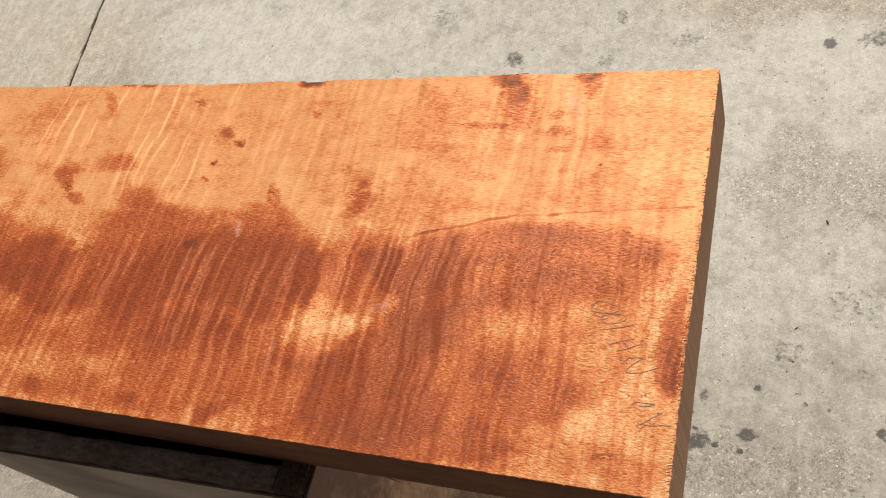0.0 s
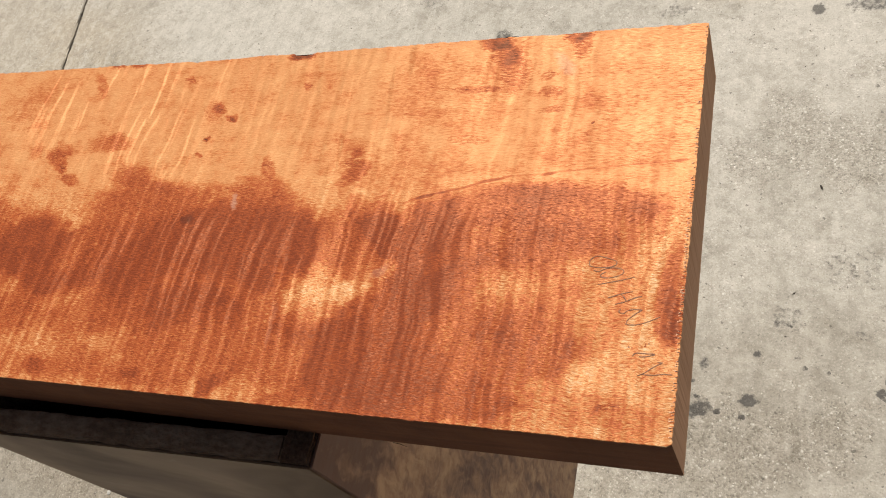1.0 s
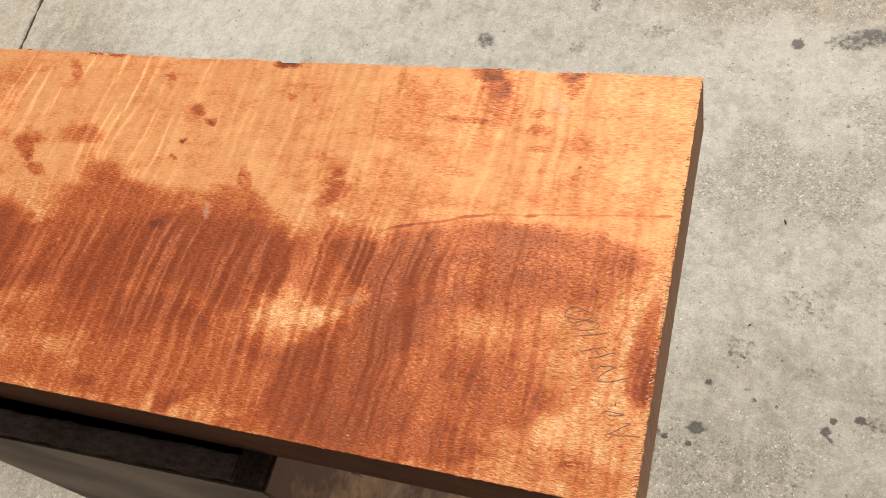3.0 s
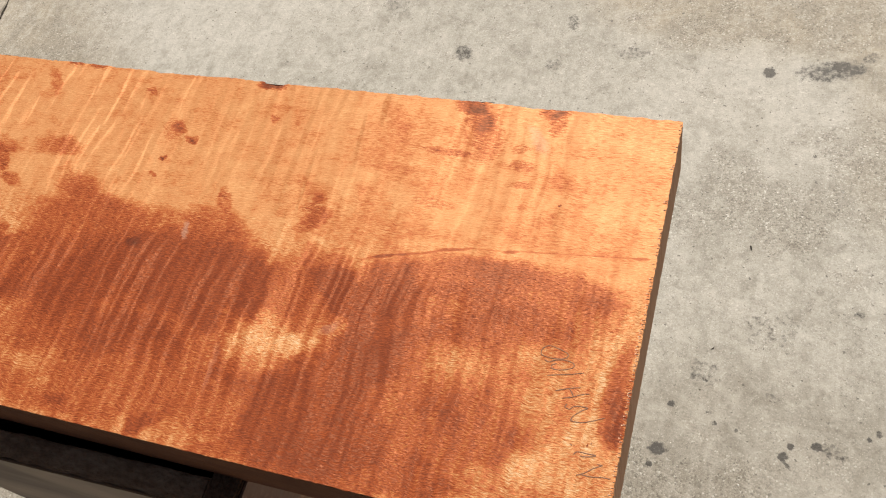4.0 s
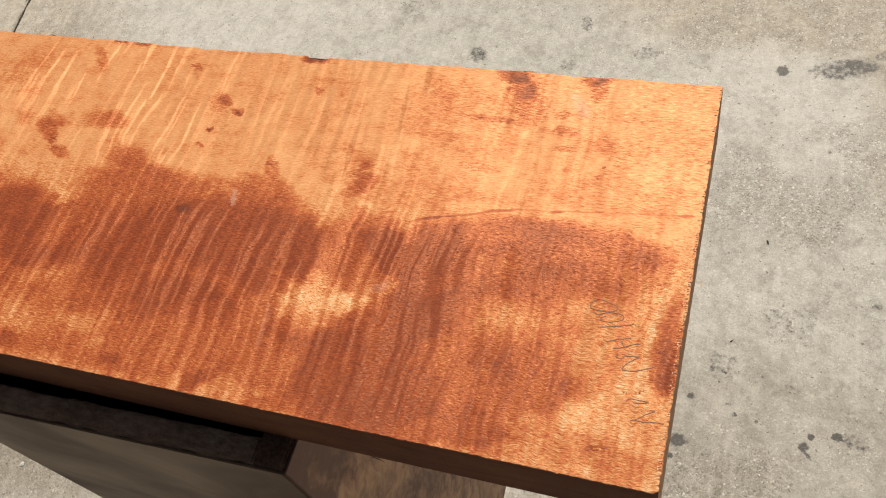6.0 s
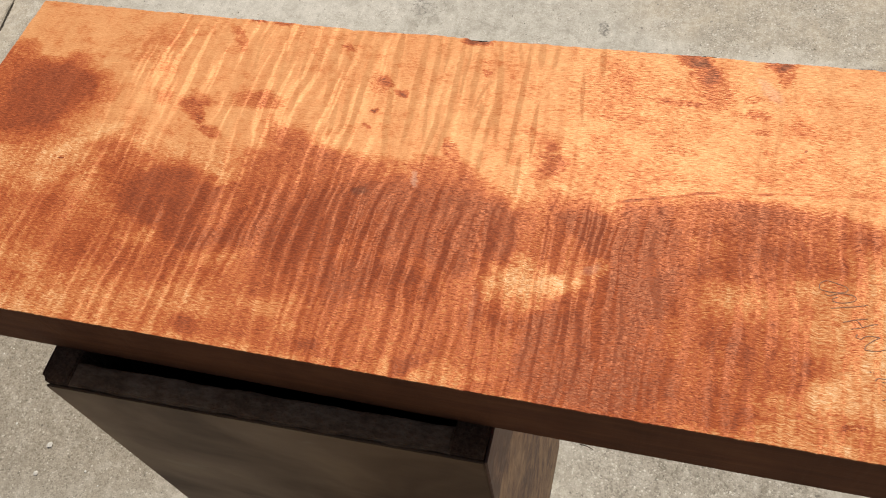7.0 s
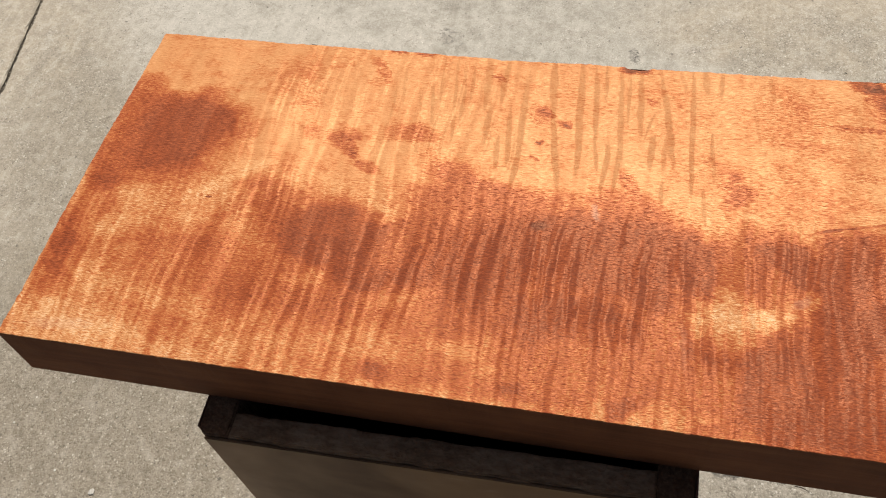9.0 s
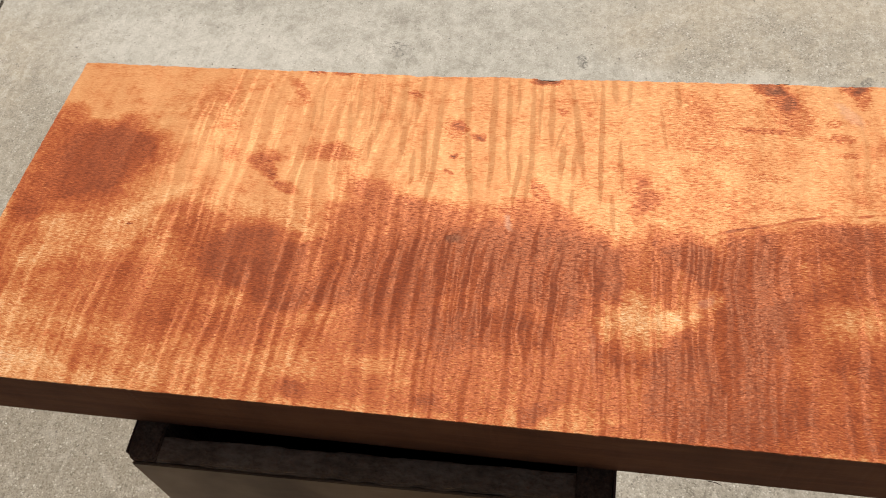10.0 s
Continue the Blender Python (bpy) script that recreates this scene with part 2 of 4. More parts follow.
    red(0.019, -0.045, 0.1119, 0.0473, 5, 0.68)
    red(-0.240, 0.114, 0.0384, 0.0263, -10, 0.17)
    red(-0.305, 0.043, 0.0510, 0.0432, 17, 0.68)
    red(-0.158, -0.039, 0.0427, 0.0311, 13, 0.68)
    red(-0.086, -0.086, 0.0623, 0.0298, 1, 0.59)
    red(0.065, -0.129, 0.0706, 0.0173, -7, 0.34)
    red(0.161, -0.069, 0.0205, 0.0066, -72, 0.34)
    red(0.321, -0.051, 0.0429, 0.0298, -29, 0.26)
    red(0.310, 0.089, 0.0204, 0.0085, -67, 0.20)
    red(0.167, 0.129, 0.0252, 0.0090, -68, 0.20)
    red(0.248, 0.009, 0.0501, 0.0101, 10, 0.51)
    red(0.325, 0.008, 0.0414, 0.0099, -3, 0.34)
    red(0.150, -0.037, 0.0440, 0.0205, -25, 0.34)
    red(0.025, -0.101, 0.0888, 0.0243, -5, 0.42)
    red(0.345, 0.002, 0.0269, 0.0119, -9, 0.51)
    red(0.267, -0.102, 0.0680, 0.0212, -5, 0.59)
    red(0.205, -0.139, 0.0662, 0.0158, -1, 0.68)
    red(0.300, -0.126, 0.0213, 0.0100, -13, 0.34)
    red(0.311, 0.081, 0.0149, 0.0069, -50, 0.09)
    red(0.373, -0.069, 0.0271, 0.0058, -85, 0.51)
    red(0.021, -0.132, 0.0507, 0.0148, -3, 0.34)
    red(0.354, -0.143, 0.0211, 0.0094, -18, 0.26)
    red(0.191, -0.044, 0.0515, 0.0315, -24, 0.51)
    red(0.149, -0.023, 0.0718, 0.0231, -2, 0.51)
    red(0.201, -0.102, 0.0429, 0.0288, -24, 0.51)
    red(-0.292, -0.076, 0.0591, 0.0268, -6, 0.34)
    red(-0.301, -0.124, 0.0652, 0.0154, -8, 0.26)
    red(-0.366, -0.094, 0.0374, 0.0247, 62, 0.51)
    red(-0.365, -0.037, 0.0385, 0.0210, 74, 0.59)
    red(-0.187, -0.108, 0.0591, 0.0223, 1, 0.34)
    red(0.164, -0.056, 0.0256, 0.0115, 32, -0.42)
    red(0.329, 0.051, 0.0631, 0.0191, 4, 0.20)
    red(0.162, 0.036, 0.0781, 0.0248, -3, 0.20)
    red(0.191, 0.102, 0.0608, 0.0360, -16, 0.19)
    red(0.080, -0.147, 0.300, 0.016, 0, 0.30)
    dark(0.230, -0.140, 0.120, 0.016, 0, 0.22)
    light(-0.236, 0.014, 0.0160, 0.0062, 49, 0.32)
    light(-0.275, -0.018, 0.0197, 0.0076, 34, 0.36)
    light(-0.305, -0.029, 0.0245, 0.0082, -9, 0.32)
    light(-0.280, -0.045, 0.0218, 0.0134, 50, 0.27)
    light(-0.158, -0.101, 0.0141, 0.0111, 36, 0.41)
    light(-0.265, -0.086, 0.0251, 0.0209, 58, 0.27)
    light(0.176, -0.055, 0.0096, 0.0044, 39, 0.32)
    light(0.134, -0.130, 0.0123, 0.0082, 23, 0.27)
    light(0.079, -0.147, 0.0116, 0.0074, 27, 0.27)
    light(-0.218, -0.144, 0.0267, 0.0086, -10, 0.32)
    light(0.241, -0.088, 0.0136, 0.0071, 31, 0.23)
    light(-0.134, -0.011, 0.0167, 0.0061, 1, 0.27)
    light(-0.191, -0.111, 0.0242, 0.0130, 20, 0.27)
    light(0.229, -0.022, 0.0187, 0.0083, -14, 0.27)
    light(-0.001, 0.057, 0.0345, 0.0174, -23, 0.09)
    light(0.161, -0.099, 0.0113, 0.0022, -56, 0.27)
    light(0.042, 0.001, 0.0072, 0.0029, -8, 0.32)
    light(0.187, -0.097, 0.0166, 0.0017, -64, 0.23)
    light(0.159, -0.054, 0.0292, 0.0090, -1, 0.50)
    light(0.125, -0.059, 0.0163, 0.0049, 14, 0.32)
    light(0.169, -0.068, 0.0113, 0.0050, 21, 0.27)
    light(0.161, -0.058, 0.0239, 0.0090, 28, 0.54)
    light(-0.331, -0.134, 0.0466, 0.0127, -6, 0.36)
    light(-0.024, -0.131, 0.0743, 0.0108, 0, 0.32)
    light(0.098, -0.138, 0.0457, 0.0081, -3, 0.27)
    light(-0.275, -0.015, 0.0288, 0.0062, 40, 0.36)
    light(-0.241, 0.012, 0.0237, 0.0062, 33, 0.36)
    light(-0.183, -0.079, 0.0350, 0.0131, -5, 0.18)
    light(-0.257, 0.015, 0.0332, 0.0067, 12, 0.32)
    light(-0.316, -0.042, 0.0305, 0.0134, 30, 0.32)
    light(-0.339, -0.132, 0.0361, 0.0098, -8, 0.23)
    light(0.036, 0.002, 0.0086, 0.0023, -84, 0.54)
    light(0.141, -0.068, 0.0337, 0.0076, 13, 0.14)
    light(0.175, -0.057, 0.0084, 0.0038, -48, 0.32)
    light(0.319, -0.073, 0.0287, 0.0106, 11, 0.32)
    light(0.350, -0.093, 0.0191, 0.0089, -16, 0.27)
    light(0.301, -0.131, 0.0300, 0.0087, -9, 0.32)
    light(0.347, -0.080, 0.0239, 0.0082, -16, 0.27)
    light(0.235, -0.021, 0.0152, 0.0075, 38, 0.36)
    light(0.192, -0.088, 0.0175, 0.0061, -26, 0.18)
    light(0.112, -0.070, 0.0138, 0.0054, 17, 0.36)
    light(0.331, -0.116, 0.0161, 0.0057, 46, 0.23)
    light(0.356, -0.126, 0.0123, 0.0053, -41, 0.27)
    light(0.370, 0.053, 0.0272, 0.0034, -90, 0.14)
    spot(-0.016, 0.097, 0.0074, 0.0046, -25, 0.50)
    spot(0.003, 0.087, 0.0044, 0.0033, -51, 0.60)
    spot(-0.016, 0.067, 0.0041, 0.0021, 0, 0.70)
    spot(-0.018, 0.049, 0.0052, 0.0023, -17, 0.50)
    spot(0.127, 0.039, 0.0092, 0.0051, 19, 0.30)
    spot(0.379, -0.070, 0.0220, 0.0040, 88, 0.42)
    spot(0.376, -0.086, 0.0090, 0.0050, 90, 0.30)
    spot(-0.058, 0.131, 0.0079, 0.0036, -21, 0.50)
    spot(-0.001, 0.086, 0.0064, 0.0028, -23, 0.65)
    spot(-0.019, 0.094, 0.0132, 0.0090, -42, 0.35)
    spot(-0.017, 0.065, 0.0026, 0.0019, -19, 0.70)
    spot(0.065, 0.115, 0.0048, 0.0030, -66, 0.60)
    spot(-0.197, 0.156, 0.0175, 0.0030, -1, 0.90)
    spot(-0.148, 0.152, 0.0081, 0.0025, -2, 0.80)
    spot(-0.126, 0.151, 0.0091, 0.0030, -2, 0.80)
    spot(-0.232, 0.156, 0.0105, 0.0020, -1, 0.60)
    spot(0.225, 0.148, 0.0145, 0.0075, -4, 0.90)
    spot(0.234, 0.136, 0.0142, 0.0095, -53, 0.60)
    spot(0.244, 0.120, 0.0217, 0.0115, -81, 0.50)
    spot(0.289, 0.150, 0.0110, 0.0070, 6, 0.80)
    spot(0.293, 0.140, 0.0125, 0.0065, -85, 0.50)
    spot(0.217, 0.103, 0.0186, 0.0035, -5, 0.55)
    spot(0.271, 0.112, 0.0071, 0.0045, 9, 0.35)
    spot(0.275, 0.098, 0.0095, 0.0045, 4, 0.50)
    spot(0.277, 0.081, 0.0095, 0.0035, 3, 0.40)
    spot(0.219, 0.057, 0.0165, 0.0050, -4, 0.30)
    spot(0.343, -0.135, 0.0072, 0.0020, 13, 0.65)
    spot(-0.006, -0.012, 0.0057, 0.0036, 1, 0.30)
    spot(0.309, 0.070, 0.0010, 0.0010, 0, 1.30)
    spot(-0.264, -0.018, 0.0032, 0.0013, -17, 1.20)
    spot(0.352, -0.097, 0.0008, 0.0003, 58, 1.20)
    spot(0.360, -0.095, 0.0011, 0.0004, -58, 1.20)
    spot(0.050, 0.149, 0.0125, 0.0045, 1, 1.20)
    spot(0.052, 0.039, 0.0061, 0.0035, -1, 0.40)
    spot(-0.159, 0.035, 0.0092, 0.0046, -56, 0.30)
    spot(-0.005, -0.012, 0.0075, 0.0036, 5, 0.75)
    bloom, blooms = s.field(crisp)
    bloom(0.282, 0.122, 0.0148, 0.0049, -55, 0.60)
    bloom(0.033, 0.004, 0.0080, 0.0024, -75, 0.80)
    bloom(0.101, -0.096, 0.0178, 0.0025, -83, 0.18)
    bloom(-0.338, -0.140, 0.0246, 0.0046, 5, 0.30)
    bloom(0.174, -0.052, 0.0075, 0.0034, 42, 0.35)
    check(0.186, 0.006, 0.0068, 0.0011, 21, 0.35)
    check(0.195, 0.009, 0.0070, 0.0015, 16, 0.90)
    check(0.209, 0.013, 0.0110, 0.0010, 13, 0.60)
    check(0.226, 0.017, 0.0102, 0.0010, 17, 0.55)
    check(0.241, 0.022, 0.0078, 0.0015, 12, 0.80)
    check(0.252, 0.024, 0.0063, 0.0010, 16, 0.50)
    check(0.268, 0.026, 0.0117, 0.0007, 3, 0.30)
    check(0.284, 0.027, 0.0055, 0.0014, 11, 0.70)
    check(0.306, 0.030, 0.0195, 0.0006, 5, 0.30)
    check(0.338, 0.033, 0.0134, 0.0006, 6, 0.40)
    check(0.359, 0.035, 0.0081, 0.0006, 6, 0.35)
    check(0.371, 0.036, 0.0051, 0.0011, 5, 0.70)
    band(-0.033, 0.088, 0.0500, 0.0026, -87, 0.96)
    band(-0.013, 0.125, 0.0295, 0.0031, -84, 0.96)
    band(-0.006, 0.071, 0.0304, 0.0025, -81, 0.72)
    band(0.011, 0.097, 0.0540, 0.0028, -86, 1.00)
    band(0.022, 0.111, 0.0395, 0.0023, -85, 1.00)
    band(0.028, 0.134, 0.0183, 0.0014, -87, 0.84)
    band(0.043, 0.096, 0.0490, 0.0023, -86, 0.96)
    band(0.048, 0.117, 0.0254, 0.0014, -88, 0.84)
    band(0.057, 0.115, 0.0346, 0.0025, -87, 1.00)
    band(0.078, 0.100, 0.0489, 0.0025, -81, 0.96)
    band(0.097, 0.106, 0.0449, 0.0022, -88, 1.00)
    band(0.106, 0.141, 0.0145, 0.0030, -85, 1.00)
    band(0.118, 0.139, 0.0146, 0.0018, 89, 0.84)
    band(0.155, 0.139, 0.0168, 0.0027, -83, 0.84)
    band(0.065, 0.091, 0.0135, 0.0012, 77, 0.72)
    band(0.036, 0.056, 0.0144, 0.0018, 89, 0.84)
    band(0.068, 0.065, 0.0173, 0.0022, -87, 0.84)
    band(0.112, 0.074, 0.0175, 0.0013, 88, 0.60)
    band(0.144, 0.104, 0.0270, 0.0018, -83, 0.60)
    band(-0.053, 0.128, 0.0226, 0.0025, -89, 0.96)
    band(-0.041, 0.067, 0.0300, 0.0021, -85, 0.84)
    band(0.088, 0.140, 0.0133, 0.0019, -80, 0.48)
    band(0.078, 0.065, 0.0182, 0.0020, -88, 0.60)
    band(-0.064, 0.106, 0.0452, 0.0034, -83, 0.84)
    band(-0.090, 0.098, 0.0477, 0.0015, -82, 0.72)
    band(-0.111, 0.110, 0.0376, 0.0017, -79, 0.60)
    band(-0.084, 0.101, 0.0197, 0.0017, -87, 0.72)
    band(-0.078, 0.111, 0.0243, 0.0020, -84, 0.60)
    band(-0.117, 0.093, 0.0156, 0.0015, -74, 0.36)
    band(-0.140, 0.095, 0.0196, 0.0015, -87, 0.48)
    band(-0.105, 0.122, 0.0215, 0.0015, -85, 0.60)
    band(-0.135, 0.114, 0.0214, 0.0015, -83, 0.42)
    band(0.014, 0.057, 0.0184, 0.0020, -89, 0.96)
    band(0.027, 0.059, 0.0165, 0.0016, -82, 0.72)
    band(0.035, 0.045, 0.0226, 0.0020, 89, 0.96)
    band(0.044, 0.052, 0.0263, 0.0020, 88, 1.00)
    band(0.069, 0.068, 0.0136, 0.0020, -89, 0.96)
    band(0.082, 0.073, 0.0103, 0.0022, 90, 0.96)
    band(0.098, 0.056, 0.0280, 0.0019, -87, 1.00)
    band(0.114, 0.060, 0.0255, 0.0017, -86, 0.84)
    band(-0.002, 0.049, 0.0249, 0.0027, -80, 0.84)
    band(-0.032, 0.045, 0.0246, 0.0023, -89, 1.00)
    band(-0.048, 0.050, 0.0176, 0.0023, -86, 0.84)
    band(0.078, 0.029, 0.0102, 0.0017, -90, 0.72)
    band(0.109, 0.019, 0.0190, 0.0021, -85, 0.60)
    band(-0.053, -0.062, 0.0268, 0.0021, -89, 0.96)
    band(-0.039, -0.055, 0.0325, 0.0026, 90, 1.00)
    band(-0.025, -0.060, 0.0245, 0.0019, 88, 0.96)
    band(-0.009, -0.054, 0.0226, 0.0019, 89, 0.96)
    band(0.001, -0.059, 0.0224, 0.0021, -89, 1.00)
    band(0.010, -0.057, 0.0227, 0.0025, -85, 1.00)
    band(0.055, -0.014, 0.0163, 0.0017, 83, 0.84)
    band(0.080, -0.061, 0.0093, 0.0020, 87, 0.84)
    band(0.094, -0.055, 0.0130, 0.0020, -85, 0.72)
    band(0.018, -0.052, 0.0118, 0.0014, -88, 0.60)
    band(0.027, -0.085, 0.0132, 0.0018, 77, 0.96)
    band(0.045, -0.088, 0.0242, 0.0016, 89, 1.00)
    band(0.059, -0.086, 0.0229, 0.0025, 83, 1.00)
    band(0.070, -0.082, 0.0176, 0.0019, 84, 1.00)
    band(0.077, -0.081, 0.0248, 0.0017, 85, 1.00)
    band(0.064, -0.107, 0.0108, 0.0013, 82, 0.84)
    band(0.094, -0.048, 0.0109, 0.0018, -82, 0.72)
    band(0.118, -0.098, 0.0155, 0.0019, 89, 0.72)
    band(0.095, -0.129, 0.0270, 0.0014, 86, 0.60)
    band(0.112, -0.136, 0.0200, 0.0014, 87, 0.50)
    band(0.122, -0.088, 0.0162, 0.0014, 80, 0.70)
    band(0.114, -0.099, 0.0164, 0.0014, 86, 0.60)
    band(0.162, -0.120, 0.0264, 0.0013, 87, 0.55)
    band(0.178, -0.119, 0.0250, 0.0013, 84, 0.60)
    band(0.197, -0.119, 0.0156, 0.0013, -86, 0.50)
    band(0.207, -0.112, 0.0266, 0.0013, -88, 0.60)
    band(0.171, -0.121, 0.0209, 0.0013, 85, 0.45)
    band(0.187, -0.125, 0.0174, 0.0013, 86, 0.45)
    band(0.153, -0.130, 0.0177, 0.0013, 83, 0.40)
    band(0.216, -0.114, 0.0203, 0.0013, -89, 0.50)
    # fibres run along the slab, in short wavy threads
    bent = s.wobble(s.wobble(flat, 7, 0.014, 2), 45, 0.0030, 3)
    away = s.node("ShaderNodeSeparateXYZ")
    s.put(away.inputs[0], bent)
    near = s.span(away.outputs[1], 0.03, -0.02)
    curl = s.noise(s.coords((165, 8.0, 0), 0, bent), 1.0, 1.5, 0.5, 0.1)
    slow = s.noise(s.coords((60, 6.0, 0), 4, bent), 1.0, 2.0, 0.5, 0.2)
    wavy = s.node("ShaderNodeCombineXYZ")
    s.put(wavy.inputs["Y"], s.math("MULTIPLY", curl, s.span(near, 0, 1, 0.0014, 0.0032)))
    shifted = s.node("ShaderNodeVectorMath", operation="ADD")
    s.put(shifted.inputs[0], s.wobble(s.wobble(flat, 18, 0.005, 1), 190, 0.0011, 1))
    s.put(shifted.inputs[1], wavy.outputs[0])
    thread = shifted.outputs[0]
    fibre = s.span(s.noise(s.coords((165, 980, 0), 0, thread), 1.0, 3.0, 0.62), 0.36, 0.64, -1.0, 1.0)
    fine = s.span(s.noise(s.coords((300, 1500, 0), 0, thread), 1.0, 3.0, 0.7), 0.34, 0.66, -1.0, 1.0)
    drift = s.span(s.noise(s.coords((26, 150, 0), 0, thread), 1.0, 4.0, 0.6), 0.34, 0.66, -1.0, 1.0)
    cloudy = s.span(s.noise(s.coords((20, 26, 0), 0, s.wobble(flat, 15, 0.012, 3)), 1.0, 5.0, 0.62, 0.4), 0.32, 0.68, -1.0, 1.0)
    blotch = s.span(s.noise(s.coords((55, 60, 0), 20, s.wobble(flat, 40, 0.006, 3)), 1.0, 4.0, 0.6, 0.3), 0.34, 0.66, -1.0, 1.0)
    # how far the fibres dip along the slab: steep in the marked folds, gentle and patchy elsewhere
    left = s.span(away.outputs[0], 0.06, -0.10)
    patchy = s.span(s.noise(s.coords((1, 1, 0), 17), 9.0, 2.0), 0.40, 0.58, 0.15, 1.0)
    patchy = s.math("MAXIMUM", patchy, s.math("MULTIPLY", s.span(away.outputs[0], 0.08, 0.16), s.span(near, 0, 1, 0.0, 0.75)))
    crest = s.span(curl, 0.52, 0.63, 0.0, 1.0)
    trough = s.span(curl, 0.47, 0.37, 0.0, 1.0)
    rise = s.math("MULTIPLY", crest, s.math("MULTIPLY", patchy, s.math("MAXIMUM", s.span(left, 0, 1, 0.12, 0.48), s.span(near, 0, 1, 0.0, 0.50))))
    fall = s.math("MULTIPLY", trough, s.math("MULTIPLY", patchy, s.span(near, 0, 1, 0.10, 0.40)))
    rise = s.math("MULTIPLY", rise, s.math("MAXIMUM", s.span(away.outputs[0], -0.27, -0.21), s.span(away.outputs[1], 0.0, -0.05, 0.0, 0.55)))
    folds = s.math("SMOOTH_MIN", bands[0], 1.0, 0.2)
    dip = s.math("SUBTRACT", rise, s.math("ADD", fall, s.math("MULTIPLY", folds, s.span(near, 0, 1, 0.55, 0.40))))
    dip = s.math("ADD", dip, s.math("ADD", s.math("MULTIPLY", fine, 0.08), s.span(slow, 0.3, 0.7, -0.07, 0.07)))
    dip = s.math("ADD", dip, s.math("MULTIPLY", s.span(away.outputs[0], 0.14, 0.26), s.span(near, 0, 1, 0.04, 0.24)))
    # colour
    feather = s.math("MULTIPLY", s.math("ADD", s.math("ADD", s.math("MULTIPLY", drift, 0.6), fibre), s.math("ADD", cloudy, blotch)), 0.075)
    deep = s.span(s.math("ADD", darks[0], feather), 0.05, 0.90)
    warmth = s.span(s.math("ADD", reds[0], feather), 0.05, 0.85)
    tone = s.math("SUBTRACT", s.math("ADD", s.math("MULTIPLY", warmth, 0.36), s.math("MULTIPLY", deep, 0.37)), s.math("MULTIPLY", s.math("SMOOTH_MIN", lights[0], 0.6, 0.3), 0.12))
    tone = s.math("SMOOTH_MIN", tone, 0.60, 0.15)
    torn = s.math("ADD", spots[0], s.math("MULTIPLY", s.math("ADD", fibre, fine), s.span(spots[0], 0.0, 0.3, 0.0, 0.25)))
    tone = s.math("ADD", tone, s.span(torn, 0.08, 1.0, 0.0, 0.50))
    tone = s.math("ADD", tone, s.math("MULTIPLY", checks[0], 0.55))
    live = s.span(s.math("MAXIMUM", s.math("MAXIMUM", warmth, deep), s.math("MULTIPLY", near, 0.7)), 0.0, 1.0, 0.50, 2.0)
    for layer, amount in ((cloudy, 0.045), (blotch, 0.028), (drift, 0.022), (s.math("MULTIPLY", s.span(curl, 0.35, 0.65, 1.0, -1.0), s.span(near, 0, 1, 0.2, 1.0)), 0.080), (s.math("MULTIPLY", fibre, live), 0.075), (s.math("MULTIPLY", fine, live), 0.11)):
        tone = s.math("MULTIPLY_ADD", layer, amount, tone)
    tone = s.math("ADD", tone, 0.262)
    col = s.ramp(tone, (0.0, (0.79, 0.52, 0.30)), (0.16, (0.65, 0.330, 0.138)), (0.36, (0.50, 0.175, 0.057)), (0.56, (0.378, 0.086, 0.026)), (0.77, (0.27, 0.057, 0.018)), (1.0, (0.18, 0.038, 0.015)))
    fleck = s.span(s.noise(s.coords((250, 1100, 0), 0, thread), 1.0, 2.0, 0.6), 0.58, 0.68, 0.0, s.span(live, 0.6, 1.5, 0.20, 0.45))
    col = s.mix(fleck, col, (0.25, 0.056, 0.016))
    col = s.mix(s.span(torn, 0.75, 1.5, 0.0, 0.8), col, (0.07, 0.022, 0.014))
    col = s.mix(s.math("MULTIPLY", s.math("MINIMUM", blooms[0], 1.0), s.span(fibre, -1.0, 1.0, 0.75, 0.45)), col, (0.50, 0.300, 0.21))
    relief = s.math("ADD", s.math("MULTIPLY", fibre, 0.10), s.math("MULTIPLY", fine, 0.08))
    rough = s.span(fibre, -1.0, 1.0, 0.42, 0.56)
    # light that comes back out of the fibres: narrow along them, wide across
    sheen = s.node("ShaderNodeBsdfAnisotropic")
    glint = s.span(s.math("ADD", s.math("MULTIPLY", fibre, 0.5), s.math("MULTIPLY", fine, 0.7)), -0.9, 0.9, 2.0, 0.1)
    glint = s.mix(s.span(s.math("MAXIMUM", deep, s.math("MAXIMUM", warmth, near)), 0.0, 0.8, 0.35, 1.0), (1.0, 1.0, 1.0), glint)
    s.put(sheen.inputs["Color"], s.mix(1.0, s.mix(0.55, col, (0.62, 0.345, 0.205)), glint, "MULTIPLY"))
    sheen.inputs["Roughness"].default_value = 0.43
    sheen.inputs["Anisotropy"].default_value = -0.25
    along = s.node("ShaderNodeCombineXYZ")
    along.inputs["X"].default_value = 1.0
    s.put(sheen.inputs["Tangent"], along.outputs[0])
    lean = s.node("ShaderNodeCombineXYZ")
    s.put(lean.inputs["X"], dip)
    s.put(lean.inputs["Y"], s.math("MULTIPLY", fibre, s.span(near, 0, 1, 0.07, 0.24)))
    lean.inputs["Z"].default_value = 1.0
    unit = s.node("ShaderNodeVectorMath", operation="NORMALIZE")
    s.put(unit.inputs[0], lean.outputs[0])
    s.put(sheen.inputs["Normal"], unit.outputs[0])
    both = s.node("ShaderNodeMixShader")
    both.inputs[0].default_value = 0.064
    s.put(both.inputs[1], s.bsdf.outputs[0])
    s.put(both.inputs[2], sheen.outputs[0])
    s.put(s.tree.nodes["Material Output"].inputs["Surface"], both.outputs[0])
